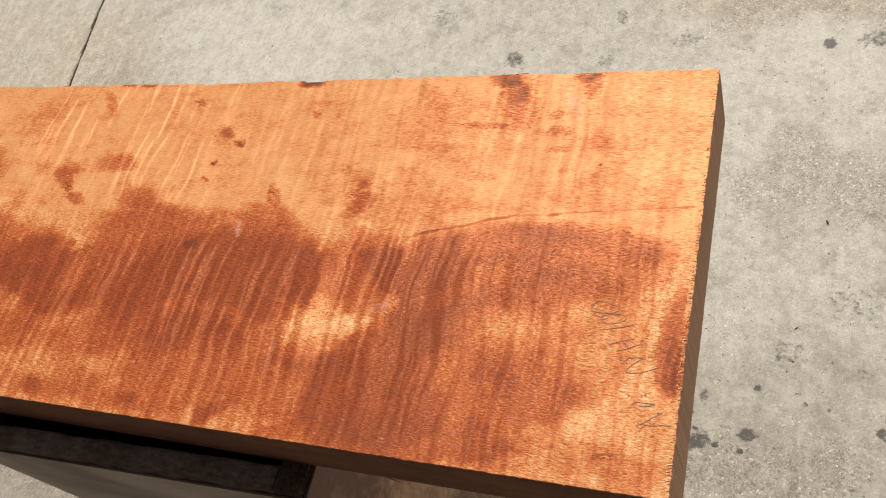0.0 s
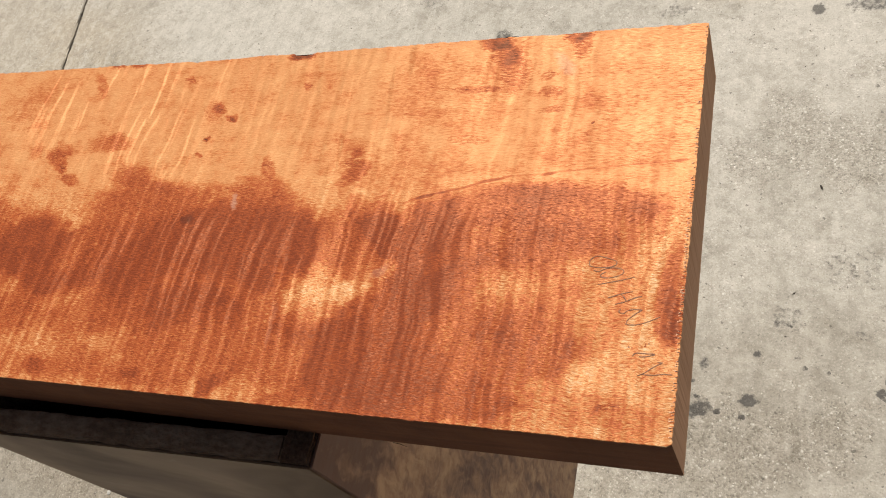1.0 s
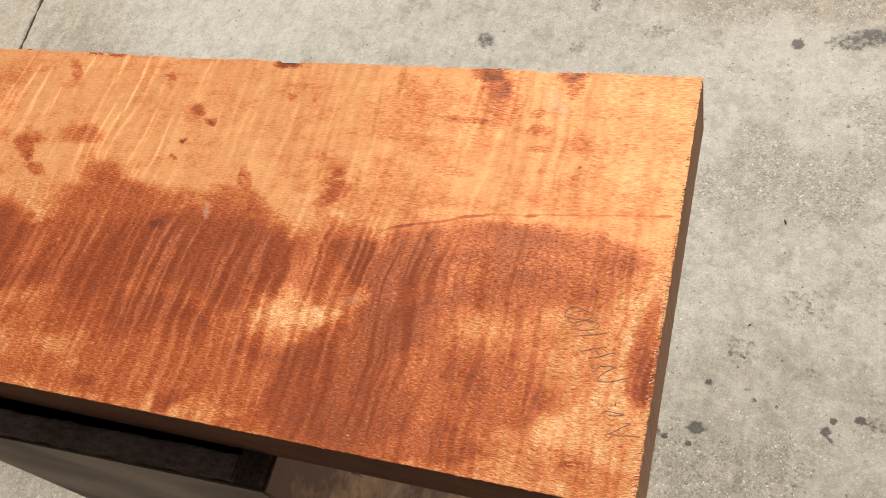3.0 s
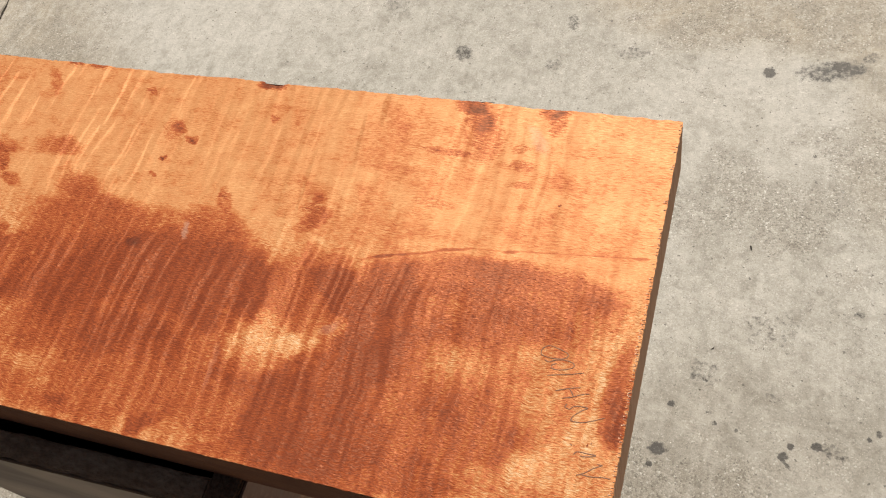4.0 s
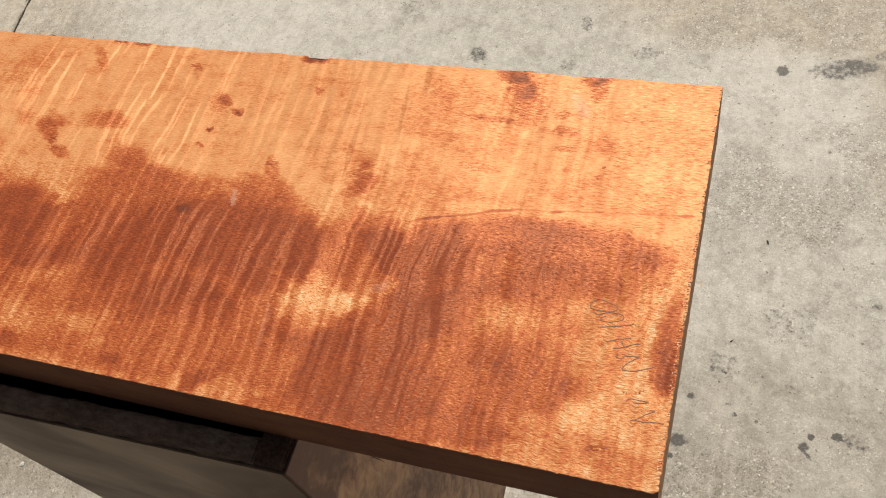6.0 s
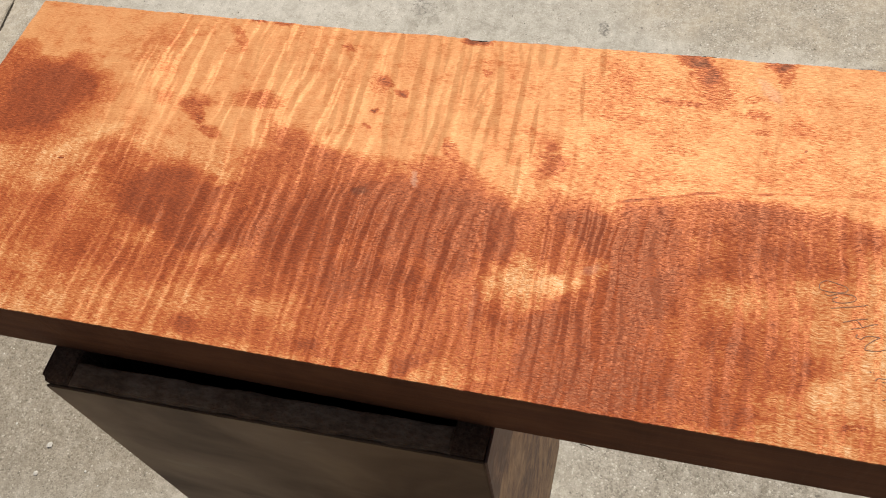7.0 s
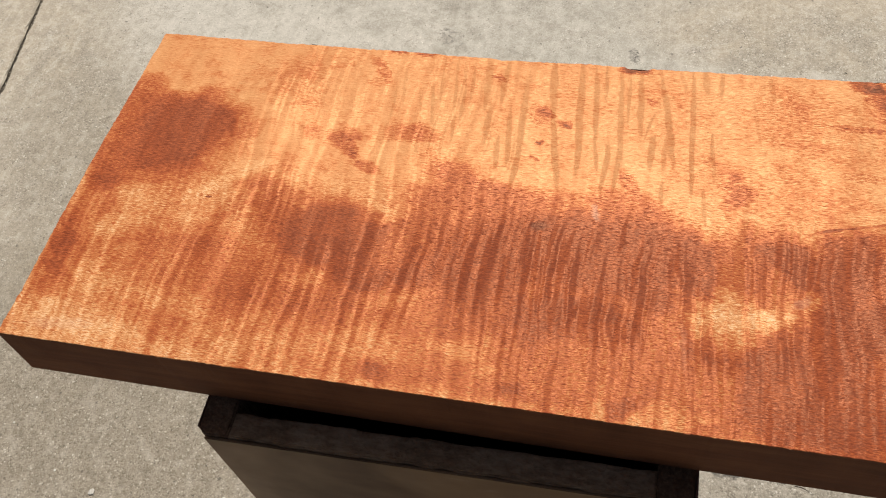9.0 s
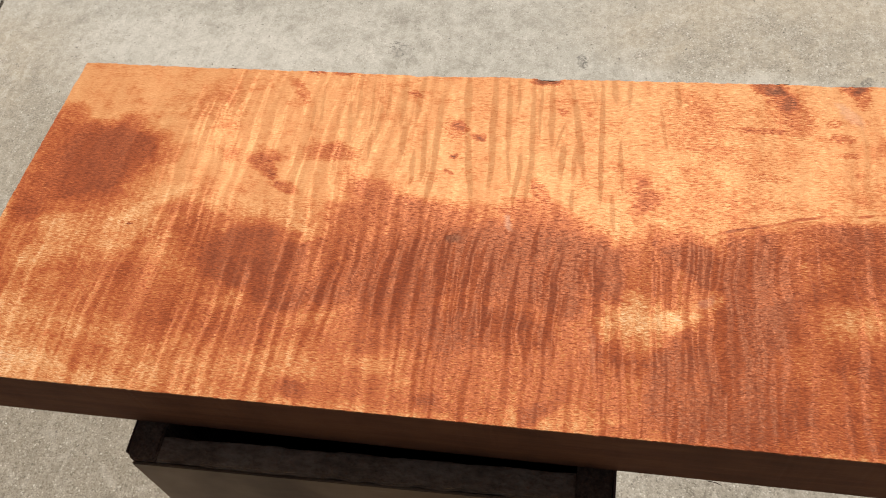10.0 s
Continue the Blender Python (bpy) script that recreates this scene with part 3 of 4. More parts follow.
    return s.finish(col, rough, relief, 0.0012, 0.6)


def wood_side():
    s = Shade("sawn_slab_side", 0.8, 0.06)
    g = s.coords((9, 9, 130))
    n = s.noise(g, 1.0, 5.0, 0.6, 0.5)
    b = s.noise(s.coords((26, 26, 30)), 1.0, 3.0, 0.5)
    t = s.math("ADD", s.math("MULTIPLY", n, 0.6), s.math("MULTIPLY", b, 0.5))
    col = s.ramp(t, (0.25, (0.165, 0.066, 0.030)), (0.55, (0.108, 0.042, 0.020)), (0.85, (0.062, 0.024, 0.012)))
    return s.finish(col, None, s.noise(s.coords((60, 60, 900)), 1.0, 3.0), 0.0006, 0.6)


def wood_end():
    s = Shade("sawn_end_grain", 0.8, 0.08)
    n = s.noise(s.coords((40, 22, 60)), 1.0, 5.0, 0.6, 0.6)
    rings = s.noise(s.coords((10, 30, 170)), 1.0, 3.0, 0.5, 0.8)
    saw = s.noise(s.coords((1, 90, 14), 0), 1.0, 3.0, 0.55)
    t = s.math("ADD", s.math("MULTIPLY_ADD", n, 0.10, 0.06), s.math("ADD", s.math("ADD", s.math("MULTIPLY", rings, 0.16), 0.25), s.math("MULTIPLY", saw, 0.02)))
    col = s.ramp(t, (0.25, (0.50, 0.29, 0.175)), (0.5, (0.42, 0.235, 0.137)), (0.75, (0.31, 0.165, 0.092)))
    return s.finish(col, None, n, 0.0002, 0.15)


def veneer(name, pale, mid, deep, rough=0.45):
    """Burl facing: pale swirls, dark feathered figure that runs along the panel, one broad dark field near its top."""
    s = Shade(name, rough, 0.2)
    turned = s.node("ShaderNodeCombineXYZ")
    own = s.node("ShaderNodeSeparateXYZ")
    s.put(own.inputs[0], s.coords((1, 1, 1)))
    s.put(turned.inputs["X"], own.outputs[1])
    s.put(turned.inputs["Y"], own.outputs[2])
    v = s.wobble(s.wobble(turned.outputs[0], 9, 0.022, 3), 40, 0.008, 3)
    swirl = s.noise(s.coords((30, 13, 0), 0, v), 1.0, 4.0, 0.55, 1.2)
    feather = s.noise(s.coords((60, 24, 0), 0, v), 1.0, 4.0, 0.62, 0.8)
    broad = s.noise(s.coords((4, 6, 0), 0, v), 1.0, 3.0, 0.5, 0.6)
    fine = s.noise(s.coords((60, 60, 160)), 1.0, 4.0, 0.6, 0.5)
    split = s.node("ShaderNodeSeparateXYZ")
    s.put(split.inputs[0], v)
    up = split.outputs[1]
    front = s.span(up, 0.755, 0.815, 0.0, 0.14)
    band = s.math("MULTIPLY", s.span(up, 0.602, 0.588), s.span(up, 0.40, 0.585, 0.0, 0.09))
    t = s.math("ADD", s.math("MULTIPLY", swirl, 0.5), s.math("ADD", s.math("MULTIPLY", feather, 0.34), s.math("ADD", s.math("MULTIPLY", broad, 0.16), s.math("MULTIPLY_ADD", fine, 0.10, -0.05))))
    t = s.math("ADD", t, s.math("ADD", front, band))
    return s.finish(s.ramp(t, (0.40, pale), (0.50, mid), (0.61, deep)), s.span(fine, 0.2, 0.8, rough - 0.08, rough + 0.12), fine, 0.0004, 0.4)


def grey_face():
    s = Shade("grey_brown_face", 0.6, 0.08)
    v = s.wobble(s.coords((1, 1, 1)), 4, 0.06, 3)
    cloud = s.noise(s.coords((5, 5, 6), 0, v), 1.0, 4.0, 0.55, 0.6)
    fine = s.noise(s.coords((50, 30, 160)), 1.0, 4.0, 0.6)
    scuff = s.span(s.noise(s.coords((14, 14, 60), 0, v), 1.0, 3.0, 0.6, 0.6), 0.66, 0.74, 0.0, 0.35)
    t = s.math("ADD", cloud, s.math("MULTIPLY_ADD", fine, 0.08, -0.04))
    col = s.ramp(t, (0.32, (0.207, 0.130, 0.069)), (0.5, (0.140, 0.083, 0.044)), (0.66, (0.072, 0.040, 0.022)))
    return s.finish(s.mix(scuff, col, (0.22, 0.165, 0.11)), s.span(cloud, 0.3, 0.7, 0.45, 0.6), fine, 0.0003, 0.3)


def rough_core(name="weathered_core", grain=(220, 220, 220), low=(0.08, 0.038, 0.016), mid=(0.19, 0.100, 0.044), high=(0.34, 0.20, 0.10)):
    s = Shade(name, 0.9, 0.05)
    v = s.coords((1, 1, 1))
    n = s.noise(s.coords(grain), 1.0, 4.0, 0.65)
    big = s.noise(s.coords((28, 28, 28)), 1.0, 3.0)
    chip = s.voronoi(v, 330)
    t = s.math("ADD", s.math("MULTIPLY", n, 0.6), s.math("MULTIPLY", big, 0.5))
    col = s.ramp(t, (0.3, low), (0.52, mid), (0.78, high))
    return s.finish(col, None, s.math("ADD", n, s.math("MULTIPLY", chip, 0.6)), 0.002, 0.9)


def concrete():
    """Broom-worn slab concrete: grey cement skin, exposed aggregate where it has worn, warm dust and dark drips."""
    s = Shade("worn_concrete", 0.85, 0.5)
    flat = s.coords((1, 1, 0))
    soft = s.wobble(s.wobble(flat, 7, 0.05, 4), 60, 0.012, 4)
    drip = s.wobble(flat, 90, 0.007, 4)
    stain, stains = s.field(drip)
    rough, roughs = s.field(soft)
    tan, tans = s.field(soft)
    pale, pales = s.field(soft)
    stain(-0.211, 1.051, 0.0249, 0.0196, -60, 0.70)
    stain(0.462, 1.061, 0.0136, 0.0136, 6, 1.10)
    stain(0.579, 1.074, 0.0676, 0.0256, 11, 0.62)
    stain(0.616, 1.093, 0.0427, 0.0215, 7, 0.30)
    stain(0.657, 1.121, 0.0152, 0.0134, 19, 0.50)
    stain(0.025, 1.167, 0.0231, 0.0139, -75, 0.50)
    stain(0.177, 1.087, 0.0418, 0.0167, 5, 0.35)
    stain(0.003, 1.036, 0.0234, 0.0181, -4, 0.35)
    stain(0.364, 0.216, 0.0143, 0.0116, 16, 1.10)
    stain(0.375, 0.300, 0.0071, 0.0056, -85, 1.00)
    stain(0.355, 0.186, 0.0056, 0.0040, 14, 0.80)
    stain(0.564, 0.245, 0.0094, 0.0083, 37, 0.90)
    stain(0.574, 0.265, 0.0057, 0.0049, 27, 0.90)
    stain(0.571, 0.232, 0.0144, 0.0036, -34, 0.80)
    stain(0.615, 0.273, 0.0088, 0.0074, 26, 0.90)
    stain(0.637, 0.269, 0.0242, 0.0136, -21, 0.40)
    stain(0.693, 0.300, 0.0052, 0.0045, 27, 0.80)
    stain(0.706, 0.313, 0.0053, 0.0048, 49, 0.80)
    stain(0.439, 0.300, 0.0047, 0.0040, 28, 0.70)
    stain(0.450, 0.280, 0.0047, 0.0040, 28, 0.70)
    stain(0.486, 0.274, 0.0035, 0.0030, -86, 0.80)
    stain(0.666, 0.527, 0.0103, 0.0088, 71, 0.50)
    stain(0.418, 0.369, 0.0304, 0.0279, 68, 0.30)
    stain(0.426, 0.355, 0.0035, 0.0030, 4, 0.70)
    stain(0.526, 0.473, 0.0572, 0.0434, 17, 0.20)
    stain(0.290, 0.198, 0.0180, 0.0130, 7, 0.80)
    stain(0.316, 0.193, 0.0070, 0.0050, 8, 1.00)
    stain(0.355, 0.187, 0.0050, 0.0035, 11, 0.80)
    stain(0.291, 0.276, 0.0115, 0.0085, -83, 0.60)
    stain(0.273, 0.243, 0.0040, 0.0040, 0, 0.80)
    stain(0.276, 0.215, 0.0111, 0.0040, 6, 0.70)
    stain(0.540, 0.345, 0.0171, 0.0139, 10, 0.20)
    stain(0.266, 0.189, 0.0300, 0.0120, -2, 0.85)
    stain(-0.424, 1.193, 0.0425, 0.0335, -41, 0.30)
    rough(-0.899, 0.086, 0.4128, 0.2137, 3, 1.00)
    rough(-1.218, 0.682, 0.5783, 0.2345, -68, 0.45)
    rough(0.365, 0.127, 0.1298, 0.0510, 7, 0.80)
    rough(0.494, 0.150, 0.0509, 0.0442, 71, 0.90)
    rough(0.305, 0.172, 0.2405, 0.0583, 10, 0.60)
    rough(0.219, 0.045, 0.1552, 0.0457, 7, 0.70)
    rough(0.310, 0.154, 0.0539, 0.0479, 15, 0.50)
    rough(0.420, 0.801, 0.0680, 0.0585, -86, 0.80)
    rough(0.384, 0.708, 0.0846, 0.0716, 12, 0.60)
    rough(0.527, 0.724, 0.0914, 0.0694, 14, 0.80)
    rough(0.655, 0.835, 0.1324, 0.0748, -89, 0.70)
    rough(0.554, 0.896, 0.0482, 0.0176, 22, 0.60)
    rough(0.546, 0.677, 0.0504, 0.0438, 77, 0.70)
    rough(0.437, 1.220, 0.3047, 0.1005, 5, 0.60)
    rough(0.327, 0.124, 0.1829, 0.0575, 10, 0.70)
    rough(0.660, 0.303, 0.0639, 0.0537, 45, 0.30)
    tan(0.458, 1.247, 0.3281, 0.1441, 5, 0.90)
    tan(0.684, 0.990, 0.2863, 0.0818, -88, 0.60)
    tan(-1.286, 0.761, 0.6138, 0.2678, -66, 0.80)
    tan(0.396, 1.329, 0.4242, 0.1550, 6, 0.60)
    tan(-1.794, 1.159, 0.3892, 0.2066, -29, 0.70)
    tan(-0.843, 0.095, 0.4096, 0.2134, 3, 0.80)
    pale(-1.027, 1.139, 0.3587, 0.1633, 2, 0.70)
    pale(-0.596, 1.096, 0.3645, 0.1300, -6, 0.40)
    pale(0.166, 1.154, 0.1003, 0.0766, -0, 0.50)
    pale(0.430, 1.058, 0.1242, 0.0694, 6, 0.60)
    pale(-0.984, 0.989, 0.2845, 0.1319, -0, 0.50)
    pale(0.562, 0.932, 0.0748, 0.0698, 29, 0.50)
    pale(0.598, 0.867, 0.0339, 0.0303, 76, 0.60)
    pale(-0.557, 1.241, 0.3637, 0.0824, 5, 0.40)
    pale(0.308, 0.670, 0.2585, 0.0618, -86, 0.30)
    pale(0.464, 0.918, 0.2700, 0.1968, -10, 0.60)
    pale(0.055, 0.944, 0.3077, 0.0941, 6, 0.40)
    pale(-1.175, 1.227, 0.1925, 0.0867, 1, 0.40)
    # broad soft areas where the paving is a darker tone
    drab, drabs = s.field(soft)
    drab(-0.95, 0.12, 0.60, 0.34, 4, 1.0)
    drab(0.50, 0.20, 0.36, 0.20, 8, 0.55)
    drab(-1.15, 0.60, 0.50, 0.24, -60, 0.5)
    large = s.noise(flat, 1.3, 4.0, 0.55, 0.6)
    mid = s.noise(flat, 11.0, 6.0, 0.66, 0.4)
    small = s.noise(flat, 85, 5.0, 0.70)
    grit = s.noise(flat, 190, 3.0, 0.7)
    speck = s.noise(s.coords((1, 1, 0), 21), 360, 2.0, 0.6)
    worn = s.span(s.math("ADD", roughs[0], s.math("ADD", s.math("MULTIPLY_ADD", large, 0.8, -0.4), s.math("ADD", s.math("MULTIPLY_ADD", mid, 3.4, -1.7), s.math("MULTIPLY_ADD", small, 1.6, -0.8)))), 0.05, 0.80)
    tone = s.math("ADD", s.math("MULTIPLY", large, 0.12), s.math("ADD", s.math("MULTIPLY", mid, 0.50), s.math("ADD", s.math("MULTIPLY", small, 0.25), s.math("MULTIPLY", grit, 0.17))))
    skin = s.ramp(tone, (0.39, (0.24, 0.221, 0.184)), (0.5, (0.415, 0.394, 0.338)), (0.60, (0.54, 0.516, 0.454)))
    warm = s.span(s.math("ADD", tans[0], s.math("MULTIPLY_ADD", mid, 1.0, -0.5)), 0.1, 0.9, 0.0, 0.75)
    skin = s.mix(warm, skin, s.mix(s.span(small, 0.35, 0.65), (0.34, 0.28, 0.198), (0.55, 0.475, 0.36)))
    skin = s.mix(s.span(s.math("ADD", pales[0], s.math("MULTIPLY_ADD", mid, 1.6, -0.8)), 0.15, 0.9, 0.0, 0.55), skin, (0.62, 0.59, 0.525))
    cell = s.node("ShaderNodeTexVoronoi")
    s.put(cell.inputs["Vector"], s.wobble(flat, 260, 0.0018))
    cell.inputs["Scale"].default_value = 310
    pick = s.node("ShaderNodeSeparateColor")
    s.put(pick.inputs[0], cell.outputs["Color"])
    # the last few near-white cells are sun glints put into the grain colour
    grain = s.ramp(pick.outputs[0], (0.0, (0.07, 0.060, 0.046)), (0.16, (0.15, 0.130, 0.098)), (0.28, (0.26, 0.236, 0.190)), (0.7, (0.34, 0.312, 0.258)), (0.90, (0.40, 0.372, 0.314)), (0.955, (0.48, 0.455, 0.395)), (1.0, (0.74, 0.72, 0.66)))
    stones = s.mix(s.span(cell.outputs["Distance"], 0.45, 0.75, 0.0, 0.5), grain, (0.21, 0.18, 0.14))
    col = s.mix(s.span(worn, 0.0, 1.0, 0.24, 0.70), skin, stones)
    col = s.mix(s.span(grit, 0.55, 0.66, 0.0, 0.26), col, (0.17, 0.15, 0.12))
    col = s.mix(s.span(speck, 0.60, 0.68, 0.0, 0.45), col, (0.14, 0.122, 0.098))
    col = s.mix(s.span(speck, 0.38, 0.30, 0.0, 0.75), col, (0.66, 0.63, 0.56))
    cloud = s.noise(s.coords((1, 1, 0), 75), 26, 4.0, 0.6, 0.5)
    col = s.mix(s.span(cloud, 0.50, 0.68, 0.0, 0.34), col, (0.24, 0.215, 0.172))
    col = s.mix(s.span(cloud, 0.48, 0.32, 0.0, 0.34), col, (0.56, 0.53, 0.465))
    blot = s.noise(s.coords((1, 1, 0), 40), 62, 3.0, 0.6)
    col = s.mix(s.span(blot, 0.50, 0.66, 0.0, 0.20), col, (0.20, 0.178, 0.142))
    col = s.mix(s.span(blot, 0.46, 0.32, 0.0, 0.22), col, (0.52, 0.485, 0.415))
    pit = s.span(s.noise(s.coords((1, 1, 0), 12), 105, 2.0), 0.665, 0.72, 0.0, 0.75)
    broom = s.noise(s.coords((70, 4, 0), 14, s.wobble(flat, 9, 0.01, 2)), 1.0, 3.0, 0.6)
    col = s.mix(s.span(broom, 0.52, 0.66, 0.0, 0.11), col, (0.62, 0.59, 0.53))
    col = s.mix(s.span(broom, 0.46, 0.34, 0.0, 0.10), col, (0.23, 0.21, 0.17))
    col = s.mix(pit, col, (0.11, 0.10, 0.085))
    col = s.mix(s.math("SMOOTH_MIN", drabs[0], 1.0, 0.2), col, s.mix(1.0, col, (0.74, 0.715, 0.68), "MULTIPLY"))
    wet = s.span(s.math("ADD", stains[0], s.math("MULTIPLY", s.math("MULTIPLY_ADD", small, 3.0, -1.5), s.span(stains[0], 0.0, 0.2))), 0.20, 0.85, 0.0, 1.0)
    col = s.mix(wet, col, s.mix(1.0, col, (0.15, 0.138, 0.122), "MULTIPLY"))
    height = s.math("ADD", s.math("MULTIPLY", small, 0.5), s.math("ADD", s.math("MULTIPLY", grit, 0.5), s.math("MULTIPLY", s.math("SUBTRACT", 1.0, cell.outputs["Distance"]), s.math("MULTIPLY", worn, 0.35))))
    return s.finish(col, s.span(wet, 0.0, 0.8, 0.88, 0.6), height, 0.0020, 0.75)


def plain(name, colour, rough=0.7, spread=0.35, scale=60.0):
    s = Shade(name, rough, 0.3)
    n = s.noise(s.coords((1, 1, 1)), scale, 4.0, 0.6)
    lo, hi = [tuple(c * f for c in colour) for f in (1 - spread, 1 + spread)]
    return s.finish(s.ramp(n, (0.3, lo), (0.7, hi)), None, n, 0.001, 0.5)


WOOD, SIDE, END = wood_top(), wood_side(), wood_end()
FRONT = grey_face()
FIGURED = veneer("figured_veneer", (0.43, 0.258, 0.138), (0.28, 0.150, 0.080), (0.125, 0.060, 0.038), 0.55)
CORE = rough_core(grain=(90, 220, 220), low=(0.085, 0.046, 0.024), mid=(0.215, 0.128, 0.070), high=(0.37, 0.24, 0.14))
GRAINED = rough_core("weathered_end", (420, 420, 26), (0.052, 0.026, 0.014), (0.130, 0.070, 0.038), (0.26, 0.155, 0.088))
CONCRETE = concrete()
JOINT = plain("joint_dirt", (0.10, 0.085, 0.066), 0.9, 0.75, 160)
GRAPHITE = plain("graphite", (0.27, 0.14, 0.085), 0.5, 0.2, 900)
BARK = plain("dark_splinter", (0.05, 0.026, 0.016), 0.8, 0.5, 400)
PALE = plain("pale_fibre", (0.78, 0.50, 0.33), 0.7, 0.25, 900)


def sand():
    s = Shade("sand", 0.8, 0.4)
    g = s.node("ShaderNodeNewGeometry")
    return s.finish(s.ramp(g.outputs["Random Per Island"], (0.0, (0.12, 0.105, 0.085)), (0.35, (0.33, 0.29, 0.23)), (0.8, (0.46, 0.42, 0.35)), (1.0, (0.72, 0.70, 0.64))))


GRAIN = sand()
CHIP = plain("pale_chip", (0.50, 0.48, 0.43), 0.7, 0.2, 300)
LITTER = plain("dry_litter", (0.055, 0.045, 0.035), 0.8, 0.5, 500)

# ---- ground: one sheet with an open joint ----
JOINT_AT, JOINT_LEAN = (-1.572, 1.03), 8.8     # a point of the joint, degrees by which it leans from +y to -x


def build_ground():
    """Two wide fields of concrete and the groove between them, in the joint's own axes (u across, v along)."""
    rng = random.Random(5)
    turn = Matrix.Rotation(radians(JOINT_LEAN), 3, "Z")
    bm = bmesh.new()
    steps = [-900, -60, -8] + [-3 + 0.02 * i for i in range(301)] + [8, 60, 900]
    cols = []
    for v in steps:
        near = -3.1 < v < 3.1
        r = lambda s: rng.gauss(0, s) if near else 0.0
        row = []
        for u, z in ((-900, 0), (-4, 0), (-0.0075 + r(0.0018), 0), (-0.0050 + r(0.001), -0.004), (-0.0042, -0.009), (0.0042, -0.009), (0.0050 + r(0.001), -0.004), (0.0075 + r(0.0018), 0), (4, 0), (900, 0)):
            p = turn @ Vector((u, v, 0)) + Vector((*JOINT_AT, z))
            row.append(bm.verts.new(p))
        cols.append(row)
    for a, b in zip(cols, cols[1:]):
        for i in range(len(a) - 1):
            f = bm.faces.new((a[i], a[i + 1], b[i + 1], b[i]))
            f.material_index = 1 if i in (3, 4, 5) else 0
    ob = part("ground", bm, CONCRETE)
    ob.data.materials.append(JOINT)
    return tagged(ob, "worn grey concrete paving with dark stains and an open joint", "ground", kind="structure")


build_ground()

# ---- the slab ----
TOP, BASE = 0.978, 0.912


def build_slab():
    """A thick sawn slab: outline with torn fibres at one end, small chips along the back edge, eased edges."""
    rng = random.Random(11)
    near_l, near_r, far_r, far_l = (-0.3825, -0.1525), (0.381, -0.1525), (0.381, 0.1525), (-0.369, 0.1525)
    sides = ((near_l, near_r, 260, 0.0001), (near_r, far_r, 210, 0.00018), (far_r, far_l, 260, 0.00035), (far_l, near_l, 110, 0.0003))
    outline = []
    for k, (p, q, count, ragged) in enumerate(sides):
        wave = 0.0
        for i in range(count):
            f = i / count
            x, y = p[0] + (q[0] - p[0]) * f, p[1] + (q[1] - p[1]) * f
            wave = 0.9 * wave + rng.gauss(0, ragged * 0.5)
            out = wave + rng.gauss(0, ragged)
            if k == 2:
                out -= 0.0026 * min(1.0, 3.0 * max(0.0, 1 - abs(x - 0.052) / 0.011)) + 0.002 * max(0.0, 1 - abs(x + 0.06) / 0.008)
                out += 0.0005 * math.sin(x * 31) + 0.0003 * math.sin(x * 83 + 1)
            n = ((0, -1), (1, 0), (0, 1), (-1, 0))[k]
            outline.append((x, y, n, out, k))
    bm = bmesh.new()
    rings = []
    for inset, z, jag in ((0.0004, TOP - BASE, 0.8), (0.0001, TOP - BASE - 0.0005, 1.0), (0.0, 0.0015, 0.3), (0.0022, 0.0, 0.2)):
        ring = []
        for x, y, n, out, k in outline:
            low = 1 - z / (TOP - BASE)
            sx = -0.009 * low if k == 3 else 0.0
            sy = -0.002 * (1 - low) if k == 0 else 0.0
            m = out * jag - inset
            ring.append(bm.verts.new((x + n[0] * m + sx + (-0.009 * low if (k == 0 and x < -0.37) else 0), y + n[1] * m + sy + (0.004 * low if k == 2 else 0), z)))
        rings.append(ring)
    for v in bm.verts:          # a slight rise of the far left corner
        v.co.z += 0.0055 * min(1.0, max(0.0, (-v.co.x - 0.05) / 0.3)) * min(1.0, (v.co.y + 0.16) / 0.16) * (v.co.z > 0.01)
    n = len(outline)
    bm.faces.new(rings[0])
    bm.faces.new(list(reversed(rings[3])))
    for r, (a, b) in enumerate(zip(rings, rings[1:])):
        for i in range(n):
            f = bm.faces.new((a[i], b[i], b[(i + 1) % n], a[(i + 1) % n]))
            k = outline[i][4]
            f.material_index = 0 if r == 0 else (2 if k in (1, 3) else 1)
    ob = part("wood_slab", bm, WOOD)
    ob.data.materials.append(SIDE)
    ob.data.materials.append(END)
    ob.location = (0, 0, BASE)
    return tagged(ob, "thick sawn slab of curly orange-red figured wood resting on a box", "wood slab")


slab = build_slab()


